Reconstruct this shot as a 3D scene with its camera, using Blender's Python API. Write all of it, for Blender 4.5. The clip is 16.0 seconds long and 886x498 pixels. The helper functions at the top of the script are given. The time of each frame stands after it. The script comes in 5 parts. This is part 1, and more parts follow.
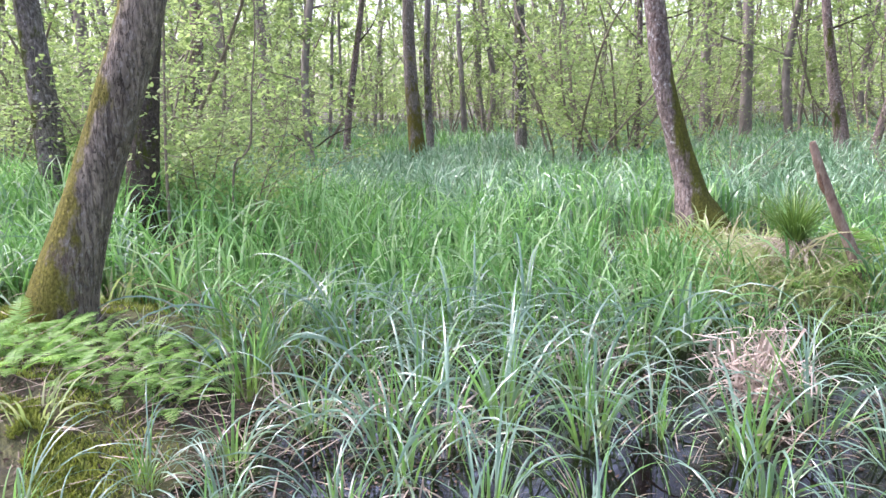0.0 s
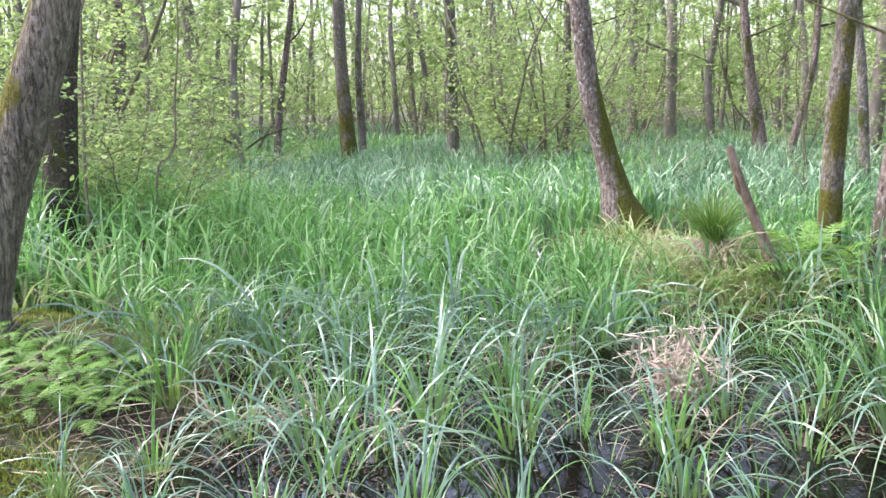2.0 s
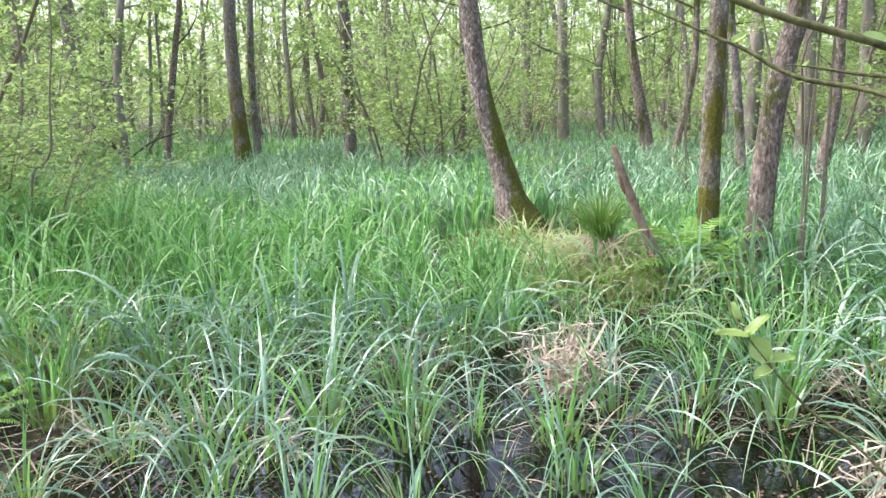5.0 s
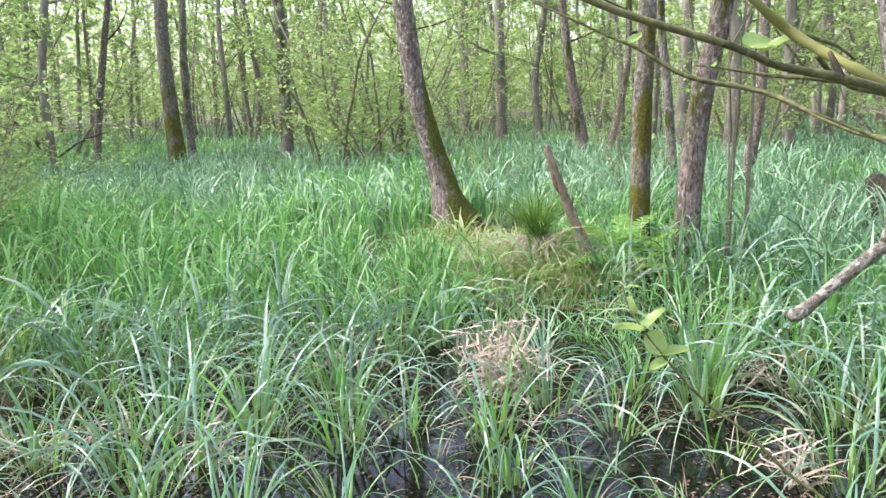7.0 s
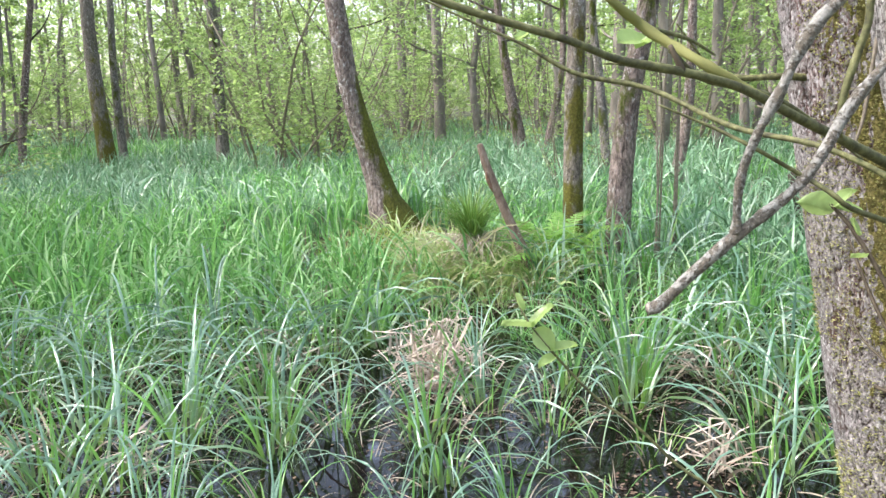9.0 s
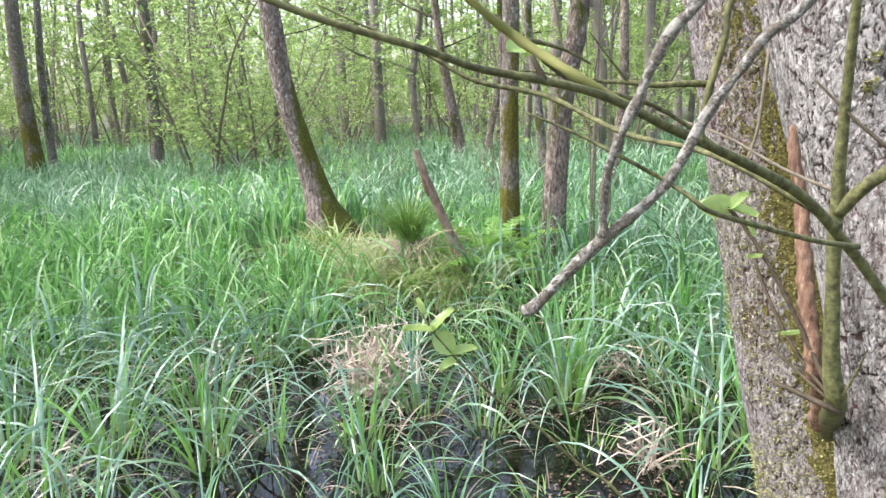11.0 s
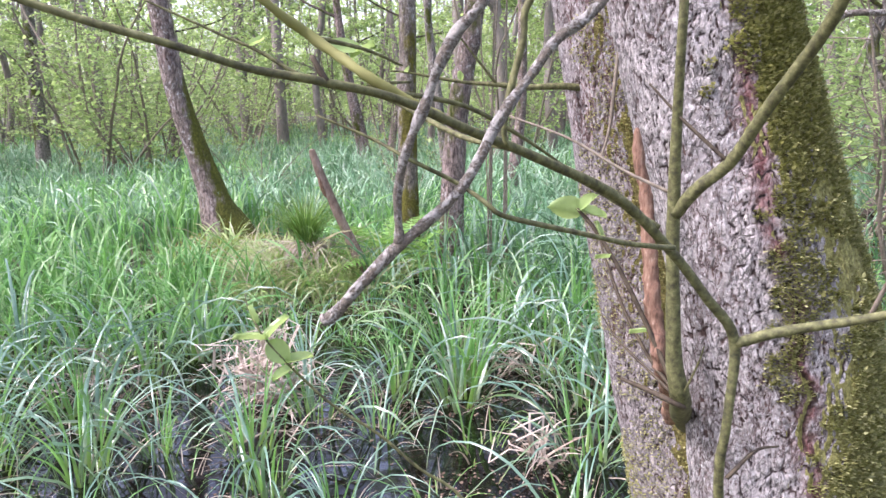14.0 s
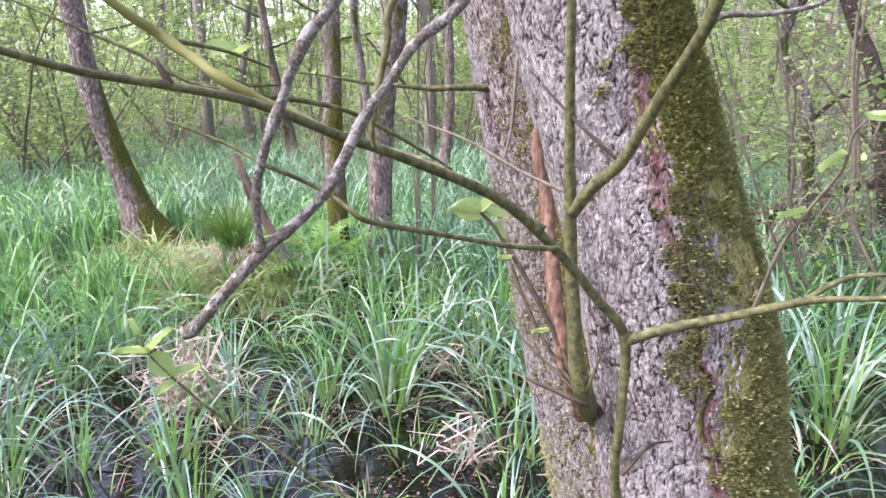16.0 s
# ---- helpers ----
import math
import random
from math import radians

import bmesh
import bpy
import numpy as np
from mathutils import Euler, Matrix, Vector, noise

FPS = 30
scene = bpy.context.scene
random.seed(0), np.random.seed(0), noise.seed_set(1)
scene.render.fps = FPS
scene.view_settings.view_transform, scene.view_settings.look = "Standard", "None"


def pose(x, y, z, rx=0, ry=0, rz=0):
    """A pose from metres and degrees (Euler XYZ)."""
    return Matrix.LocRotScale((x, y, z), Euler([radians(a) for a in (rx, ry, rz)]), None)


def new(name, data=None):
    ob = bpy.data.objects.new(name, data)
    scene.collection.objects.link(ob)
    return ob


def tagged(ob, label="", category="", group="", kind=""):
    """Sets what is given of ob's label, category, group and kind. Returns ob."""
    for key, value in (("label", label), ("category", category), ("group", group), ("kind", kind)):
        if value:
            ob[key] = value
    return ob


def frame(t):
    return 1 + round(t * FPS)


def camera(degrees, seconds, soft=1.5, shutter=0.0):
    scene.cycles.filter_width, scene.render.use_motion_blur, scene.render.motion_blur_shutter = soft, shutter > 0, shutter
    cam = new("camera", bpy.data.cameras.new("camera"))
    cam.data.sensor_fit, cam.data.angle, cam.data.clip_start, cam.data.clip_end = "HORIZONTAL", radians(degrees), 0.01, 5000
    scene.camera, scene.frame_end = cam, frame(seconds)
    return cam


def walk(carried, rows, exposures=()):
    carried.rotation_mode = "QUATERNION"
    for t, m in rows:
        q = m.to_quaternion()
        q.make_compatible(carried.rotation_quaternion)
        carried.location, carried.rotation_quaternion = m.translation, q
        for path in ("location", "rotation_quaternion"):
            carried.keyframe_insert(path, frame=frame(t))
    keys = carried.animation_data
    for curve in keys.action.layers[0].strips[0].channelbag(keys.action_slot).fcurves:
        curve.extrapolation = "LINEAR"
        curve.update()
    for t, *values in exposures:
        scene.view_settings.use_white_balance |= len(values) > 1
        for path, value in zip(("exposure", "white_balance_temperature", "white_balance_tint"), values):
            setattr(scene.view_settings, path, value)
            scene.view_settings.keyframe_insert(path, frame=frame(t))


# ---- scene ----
# Camera: seconds, eye x y z, yaw, pitch, lean to the right
cam = camera(58.86, 16.0)
ROWS = [
    (0.0, 0.0053, -0.0020, 1.5000, -0.000, -10.698, 1.653),
    (0.5, 0.0164, -0.0014, 1.5002, -1.443, -10.702, 1.521),
    (1.0, 0.0238, -0.0023, 1.4997, -2.444, -10.684, 1.311),
    (1.5, 0.0345, -0.0015, 1.4989, -3.600, -10.636, 1.534),
    (2.0, 0.0442, -0.0013, 1.4991, -4.844, -10.618, 1.245),
    (2.5, 0.0540, -0.0010, 1.4995, -6.107, -10.579, 1.313),
    (3.0, 0.0631, 0.0010, 1.4977, -7.185, -10.570, 1.450),
    (3.5, 0.0716, 0.0047, 1.4973, -8.152, -10.524, 1.522),
    (4.0, 0.0845, 0.0039, 1.4966, -9.415, -10.495, 1.352),
    (6.5, 0.1367, -0.0046, 1.4940, -15.423, -10.732, 1.420),
    (7.0, 0.1471, -0.0085, 1.4935, -16.364, -10.714, 1.229),
    (7.5, 0.1577, -0.0080, 1.4909, -17.347, -10.716, 1.451),
    (8.0, 0.1730, -0.0110, 1.4899, -18.384, -10.743, 1.690),
    (8.5, 0.1887, -0.0151, 1.4897, -19.549, -10.785, 1.675),
    (9.0, 0.2050, -0.0170, 1.4894, -20.589, -10.827, 1.487),
    (11.5, 0.2565, -0.0476, 1.4897, -25.953, -10.497, 1.351),
    (12.0, 0.2719, -0.0527, 1.4896, -27.180, -10.542, 1.128),
    (12.5, 0.2819, -0.0545, 1.4892, -28.313, -10.659, 1.058),
    (13.0, 0.2903, -0.0578, 1.4894, -29.166, -10.658, 0.887),
    (13.5, 0.3045, -0.0642, 1.4897, -30.422, -10.678, 0.913),
    (14.0, 0.3177, -0.0618, 1.4897, -31.584, -10.688, 0.906),
    (14.5, 0.3343, -0.0606, 1.4887, -32.568, -10.647, 1.105),
    (15.0, 0.3454, -0.0657, 1.4879, -33.841, -10.671, 1.177),
    (15.5, 0.3530, -0.0698, 1.4902, -35.222, -10.692, 1.285),
    (16.0, 0.3617, -0.0773, 1.4900, -36.411, -10.710, 1.306),
]
walk(cam, [(t, pose(x, y, z, 0, 0, yaw) @ pose(0, 0, 0, 90 + pitch) @ pose(0, 0, 0, 0, 0, -lean)) for t, x, y, z, yaw, pitch, lean in ROWS],
     [(0.0, 1.97, 6130, 32), (1.5, 1.97, 6150, 31), (2.5, 1.96, 6420, 15), (12.0, 1.96, 6430, 14), (13.0, 1.97, 6170, 29), (16.0, 1.97, 6150, 31)])

# ---- light: overcast spring day under thin cloud ----
SUN_AZ, SUN_EL = 285.0, 52.0
world = bpy.data.worlds.new("overcast_sky")
scene.world = world
world.use_nodes = True
wn, wl = world.node_tree.nodes, world.node_tree.links
sky = wn.new("ShaderNodeTexSky")
sky.sky_type, sky.sun_disc = "NISHITA", False
sky.sun_elevation, sky.sun_rotation = radians(SUN_EL), radians(SUN_AZ)
sky.air_density, sky.dust_density = 1.2, 3.0
cloud = wn.new("ShaderNodeHueSaturation")
cloud.inputs["Saturation"].default_value = 0.72
wl.new(sky.outputs[0], cloud.inputs["Color"])
wl.new(cloud.outputs[0], wn["Background"].inputs["Color"])
wn["Background"].inputs["Strength"].default_value = 0.14
sun = new("sun", bpy.data.lights.new("sun", "SUN"))
sun.data.energy, sun.data.angle, sun.data.color = 1.5, radians(14), (1.0, 0.98, 0.95)
sun.matrix_world = pose(0, 0, 30, 90 - SUN_EL, 0, 180 - SUN_AZ)
scene.view_settings.exposure = 1.95


# ---- numbers ----
def vnoise(P, seed=0):
    """Smooth value noise of points, 0 to 1."""
    P = np.asarray(P, float)
    i = np.floor(P).astype(np.int64)
    f = P - i
    f = f * f * (3 - 2 * f)
    out = np.zeros(len(P))
    for c in range(8):
        o = np.array([c & 1, c >> 1 & 1, c >> 2 & 1])
        k = i + o
        h = (k[:, 0] * 374761393 + k[:, 1] * 668265263 + k[:, 2] * 1274126177 + seed * 974711) & 0x7FFFFFFF
        h = ((h ^ (h >> 13)) * 1103515245 + 12345) & 0x7FFFFFFF
        h = ((h ^ (h >> 11)) * 69069 + 1) & 0x7FFFFFFF
        w = np.where(o, f, 1 - f).prod(1)
        out += w * (h / 0x7FFFFFFF)
    return out


def fbm(P, octaves=4, seed=0):
    P = np.asarray(P, float)
    total, amp = 0, 0.5
    for k in range(octaves):
        total = total + amp * vnoise(P * 2 ** k, seed + k)
        amp /= 2
    return total


def smooth(a, b, x):
    t = np.clip((np.asarray(x, float) - a) / (b - a), 0, 1)
    return t * t * (3 - 2 * t)


# hummocks and banks: x, y, height, spread
MOUNDS = [(-2.35, 4.35, 0.42, 0.85), (-1.95, 3.15, 0.29, 0.55), (-3.1, 7.0, 0.34, 1.1), (-4.6, 8.2, 0.25, 1.6),
          (2.6, 5.85, 0.27, 0.5), (2.42, 7.3, 0.3, 0.6), (3.55, 5.5, 0.26, 0.6), (1.65, 0.85, 0.3, 0.55),
          (-0.2, -0.6, 0.3, 1.3), (6.6, 3.6, 0.3, 0.9)]


def ground_z(x, y):
    x, y = np.asarray(x, float), np.asarray(y, float)
    r = np.hypot(x, y)
    P = np.stack([x, y, np.zeros_like(x)], -1).reshape(-1, 3)
    n = (fbm(P * 0.9, 3, 5) + 0.5 * fbm(P * 3.7, 3, 9)).reshape(x.shape) - 0.65
    z = -0.11 + 0.13 * smooth(4.5, 10, r) + 0.22 * smooth(0.4, -1.8, y) + n * (0.10 + 0.12 * smooth(8, 30, r))
    for mx, my, h, s in MOUNDS:
        z = z + h * np.exp(-((x - mx) ** 2 + (y - my) ** 2) / (2 * s * s))
    return z


def gz(x, y):
    return float(ground_z(np.array([x]), np.array([y]))[0])


# ---- geometry ----
class Geo:
    """Collects faces of one mesh."""

    def __init__(self):
        self.v, self.q, self.t, self.n = [], [], [], 0

    def add(self, V, Q=None, T=None):
        V = np.asarray(V, float).reshape(-1, 3)
        if Q is not None and len(Q):
            self.q.append(np.asarray(Q, int).reshape(-1, 4) + self.n)
        if T is not None and len(T):
            self.t.append(np.asarray(T, int).reshape(-1, 3) + self.n)
        self.v.append(V)
        self.n += len(V)
        return self

    def mesh(self, name, material, flat=False, origin=(0, 0, 0)):
        V = np.concatenate(self.v) - np.array(origin)
        Q = np.concatenate(self.q) if self.q else np.zeros((0, 4), int)
        T = np.concatenate(self.t) if self.t else np.zeros((0, 3), int)
        me = bpy.data.meshes.new(name)
        me.vertices.add(len(V))
        me.vertices.foreach_set("co", V.ravel())
        idx = np.concatenate([Q.ravel(), T.ravel()]).astype(np.int32)
        me.loops.add(len(idx))
        me.loops.foreach_set("vertex_index", idx)
        tot = np.concatenate([np.full(len(Q), 4), np.full(len(T), 3)]).astype(np.int32)
        me.polygons.add(len(tot))
        me.polygons.foreach_set("loop_start", np.concatenate([[0], np.cumsum(tot)[:-1]]).astype(np.int32))
        me.polygons.foreach_set("loop_total", tot)
        me.polygons.foreach_set("use_smooth", np.full(len(tot), not flat))
        me.update(calc_edges=True)
        me.validate()
        me.materials.append(material)
        return me


def thing(name, at, label, category, group="", kind=""):
    ob = new(name)
    ob.empty_display_size = 0.1
    ob.location = at
    return tagged(ob, label, category, group, kind)


def part(name, mesh, parent, label="", local=None, kind=""):
    ob = new(name, mesh)
    ob.parent = parent
    if local is not None:
        ob.matrix_basis = local
    return tagged(ob, label, kind=kind)


def spline(ctrl, n):
    """Points of a smooth line through control rows, evenly spaced."""
    C = np.asarray(ctrl, float)
    if len(C) == 2:
        t = np.linspace(0, 1, n)[:, None]
        return C[0] * (1 - t) + C[1] * t
    C = np.vstack([2 * C[0] - C[1], C, 2 * C[-1] - C[-2]])
    out = []
    for k in range(1, len(C) - 2):
        t = np.linspace(0, 1, 12, endpoint=False)[:, None]
        a, b, c, d = C[k - 1], C[k], C[k + 1], C[k + 2]
        out.append(0.5 * (2 * b + (c - a) * t + (2 * a - 5 * b + 4 * c - d) * t ** 2 + (3 * b - a - 3 * c + d) * t ** 3))
    out.append(C[-2][None])
    F = np.concatenate(out)
    s = np.concatenate([[0], np.cumsum(np.linalg.norm(np.diff(F[:, :3], axis=0), axis=1))])
    return np.stack([np.interp(np.linspace(0, s[-1], n), s, F[:, k]) for k in range(F.shape[1])], 1)


def tube(geo, line, segs=8, rough=0.0, grain=8.0, seed=0, ridges=0.0, caps=True, plate=16):
    """A round limb along rows x, y, z, radius; rough: uneven surface; ridges: furrowed bark."""
    L = np.asarray(line, float)
    n = len(L)
    d = np.gradient(L[:, :3], axis=0)
    d /= np.linalg.norm(d, axis=1)[:, None] + 1e-12
    ref = np.array([0.31, 0.95, 0.0]) if abs(d[:, 2]).mean() > 0.5 else np.array([0.0, 0.1, 1.0])
    u = np.cross(d, ref)
    u /= np.linalg.norm(u, axis=1)[:, None]
    w = np.cross(d, u)
    a = np.linspace(0, 2 * math.pi, segs, endpoint=False)
    ring = u[:, None] * np.cos(a)[None, :, None] + w[:, None] * np.sin(a)[None, :, None]
    rad = np.repeat(L[:, 3:4], segs, 1)
    P0 = (L[:, None, :3] + ring * rad[..., None]).reshape(-1, 3)
    if rough:
        rad = rad * (1 + rough * 2 * (fbm(P0 * grain, 3, seed).reshape(n, segs) - 0.45))
    if ridges:
        k = fbm(P0 * np.array([70, 70, plate]), 3, seed + 3).reshape(n, segs)
        rad = rad + ridges * (0.5 - 2.2 * np.abs(k - 0.44))
    P = (L[:, None, :3] + ring * rad[..., None]).reshape(-1, 3)
    i = np.arange(n - 1)[:, None] * segs
    j = np.arange(segs)[None, :]
    jn = (j + 1) % segs
    Q = np.stack([i + j, i + jn, i + segs + jn, i + segs + j], -1).reshape(-1, 4)
    T = None
    if caps:
        P = np.vstack([P, L[0, :3], L[-1, :3] + d[-1] * L[-1, 3] * 0.4])
        s = np.arange(segs)
        T = np.concatenate([np.stack([np.full(segs, n * segs), (s + 1) % segs, s], 1),
                            np.stack([np.full(segs, n * segs + 1), (n - 1) * segs + s, (n - 1) * segs + (s + 1) % segs], 1)])
    geo.add(P, Q, T)
    return P[: n * segs], ring.reshape(-1, 3)


def blades(geo, base, h, w, az, tilt, bend, seg=6, fold=0.0, twist=0.0, power=1.5):
    """Strap-shaped leaves that rise from base and arch over; all arguments are arrays."""
    base = np.asarray(base, float)
    N = len(base)
    s = np.linspace(0, 1, seg + 1)
    th = tilt[:, None] + bend[:, None] * s[None] ** np.reshape(power, (-1, 1))
    mid = (th[:, 1:] + th[:, :-1]) / 2
    st = (h / seg)[:, None]
    r = np.concatenate([np.zeros((N, 1)), np.cumsum(np.sin(mid) * st, 1)], 1)
    z = np.concatenate([np.zeros((N, 1)), np.cumsum(np.cos(mid) * st, 1)], 1)
    ca, sa = np.cos(az)[:, None], np.sin(az)[:, None]
    C = np.stack([base[:, 0:1] + ca * r, base[:, 1:2] + sa * r, base[:, 2:3] + z], -1)
    prof = np.clip(0.55 + s * 3, 0, 1) * np.clip(1 - s ** 2.6, 0.04, 1)
    nrm = np.stack([ca * np.cos(th), sa * np.cos(th), -np.sin(th)], -1)
    side = np.stack([-sa * np.ones_like(th), ca * np.ones_like(th), np.zeros_like(th)], -1)
    tw = (np.asarray(twist) * np.ones(N))[:, None] * s[None]
    side = side * np.cos(tw)[..., None] + nrm * np.sin(tw)[..., None]
    hw = (w[:, None] * prof[None] / 2)[..., None]
    m = seg + 1
    if fold:
        V = np.stack([C - side * hw, C - nrm * hw * fold, C + side * hw], 2).reshape(-1, 3)
        k = 3
    else:
        V = np.stack([C - side * hw, C + side * hw], 2).reshape(-1, 3)
        k = 2
    o = (np.arange(N) * m * k)[:, None] + (np.arange(seg) * k)[None]
    Q = [np.stack([o + e, o + e + 1, o + e + 1 + k, o + e + k], -1).reshape(-1, 4) for e in range(k - 1)]
    geo.add(V, np.concatenate(Q))


def leaf_cloud(geo, P, size, rng, droop=0.25, spread=0.6, wide=0.62):
    """Small ovate leaves folded on the midrib, one at each point."""
    P = np.asarray(P, float)
    N = len(P)
    if not N:
        return
    az = rng.uniform(0, 2 * math.pi, N)
    el = rng.normal(-droop, spread, N)
    rol = rng.normal(0, 0.5, N)
    S = size * rng.uniform(0.6, 1.25, N)
    d = np.stack([np.cos(az) * np.cos(el), np.sin(az) * np.cos(el), np.sin(el)], -1)
    sd = np.stack([-np.sin(az), np.cos(az), np.zeros(N)], -1)
    up = np.cross(d, sd) * -1
    sd, up = sd * np.cos(rol)[:, None] + up * np.sin(rol)[:, None], up * np.cos(rol)[:, None] - sd * np.sin(rol)[:, None]
    shape = [(0, 0, 0), (wide * 0.44, 0.33, 0.1), (wide * 0.42, 0.72, 0.06), (0, 1, -0.1), (-wide * 0.42, 0.72, 0.06), (-wide * 0.44, 0.33, 0.1)]
    V = np.stack([P + S[:, None] * (sd * a + d * b + up * c) for a, b, c in shape], 1).reshape(-1, 3)
    o = np.arange(N)[:, None] * 6
    geo.add(V, np.concatenate([o + np.array([0, 1, 2, 3]), o + np.array([0, 3, 4, 5])]))


# ---- materials ----
class Nodes:
    def __init__(self, name):
        self.m = bpy.data.materials.new(name)
        self.m.use_nodes = True
        self.nt = self.m.node_tree
        self.nt.nodes.clear()
        self.out = self.nt.nodes.new("ShaderNodeOutputMaterial")

    def n(self, kind):
        return self.nt.nodes.new("ShaderNode" + kind)

    def put(self, node, **values):
        for k, v in values.items():
            sock = node.inputs[k.replace("_", " ")]
            if isinstance(v, bpy.types.NodeSocket):
                self.nt.links.new(v, sock)
            else:
                sock.default_value = v
        return node

    def coords(self, scale=(1, 1, 1)):
        tc = self.n("TexCoord")
        mp = self.n("Mapping")
        mp.inputs["Scale"].default_value = scale
        self.nt.links.new(tc.outputs["Object"], mp.inputs["Vector"])
        return mp.outputs[0]

    def noise(self, vec, scale, detail=4.0, rough=0.55, distort=0.0):
        return self.put(self.n("TexNoise"), Vector=vec, Scale=scale, Detail=detail, Roughness=rough, Distortion=distort).outputs[0]

    def ramp(self, fac, stops):
        r = self.n("ValToRGB")
        e = r.color_ramp.elements
        while len(e) < len(stops):
            e.new(0.5)
        for el, (p, c) in zip(e, stops):
            el.position, el.color = p, (*c, 1) if len(c) == 3 else c
        self.nt.links.new(fac, r.inputs[0])
        return r.outputs[0]

    def grey(self, fac, a, b):
        return self.ramp(fac, [(a, (0, 0, 0)), (b, (1, 1, 1))])

    def mix(self, fac, a, b, blend="MIX"):
        m = self.n("Mix")
        m.data_type, m.blend_type = "RGBA", blend
        for sock, v in ((m.inputs[0], fac), (m.inputs[6], a), (m.inputs[7], b)):
            if isinstance(v, bpy.types.NodeSocket):
                self.nt.links.new(v, sock)
            elif isinstance(v, tuple):
                sock.default_value = (*v, 1)
            else:
                sock.default_value = v
        return m.outputs[2]

    def math(self, op, a, b=0.5):
        m = self.n("Math")
        m.operation = op
        for sock, v in zip(m.inputs, (a, b)):
            if isinstance(v, bpy.types.NodeSocket):
                self.nt.links.new(v, sock)
            else:
                sock.default_value = v
        return m.outputs[0]

    def bump(self, height, strength, distance):
        return self.put(self.n("Bump"), Height=height, Strength=strength, Distance=distance).outputs[0]

    def surface(self, sock):
        self.nt.links.new(sock, self.out.inputs["Surface"])
        return self.m


def foliage(name, stops, rough=0.45, through_light=0.3, tint=(0.5, 0.75, 0.15), grain=60.0, sheen=0.5, foot=None, foot_z=0.2):
    """Thin green leaves: each leaf its own shade, part of the light shining through."""
    k = Nodes(name)
    geo = k.n("NewGeometry")
    info = k.n("ObjectInfo")
    fac = k.math("FRACT", k.math("ADD", geo.outputs["Random Per Island"], k.math("MULTIPLY", info.outputs["Random"], 0.13)), 0)
    col = k.ramp(fac, stops)
    col = k.mix(0.35, col, k.ramp(k.noise(k.coords(), grain, 3), [(0.3, (0.45, 0.5, 0.4)), (0.7, (1.0, 1.0, 0.95))]), "MULTIPLY")
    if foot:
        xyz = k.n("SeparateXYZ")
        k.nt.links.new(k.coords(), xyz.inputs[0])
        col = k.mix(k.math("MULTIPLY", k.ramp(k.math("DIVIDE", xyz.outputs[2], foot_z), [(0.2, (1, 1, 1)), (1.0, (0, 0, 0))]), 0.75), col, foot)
    p = k.put(k.n("BsdfPrincipled"), Base_Color=col, Roughness=rough)
    p.inputs["Specular IOR Level"].default_value = sheen
    t = k.put(k.n("BsdfTranslucent"), Color=k.mix(0.45, col, tint))
    s = k.n("MixShader")
    s.inputs[0].default_value = through_light
    k.nt.links.new(p.outputs[0], s.inputs[1])
    k.nt.links.new(t.outputs[0], s.inputs[2])
    return k.surface(s.outputs[0])


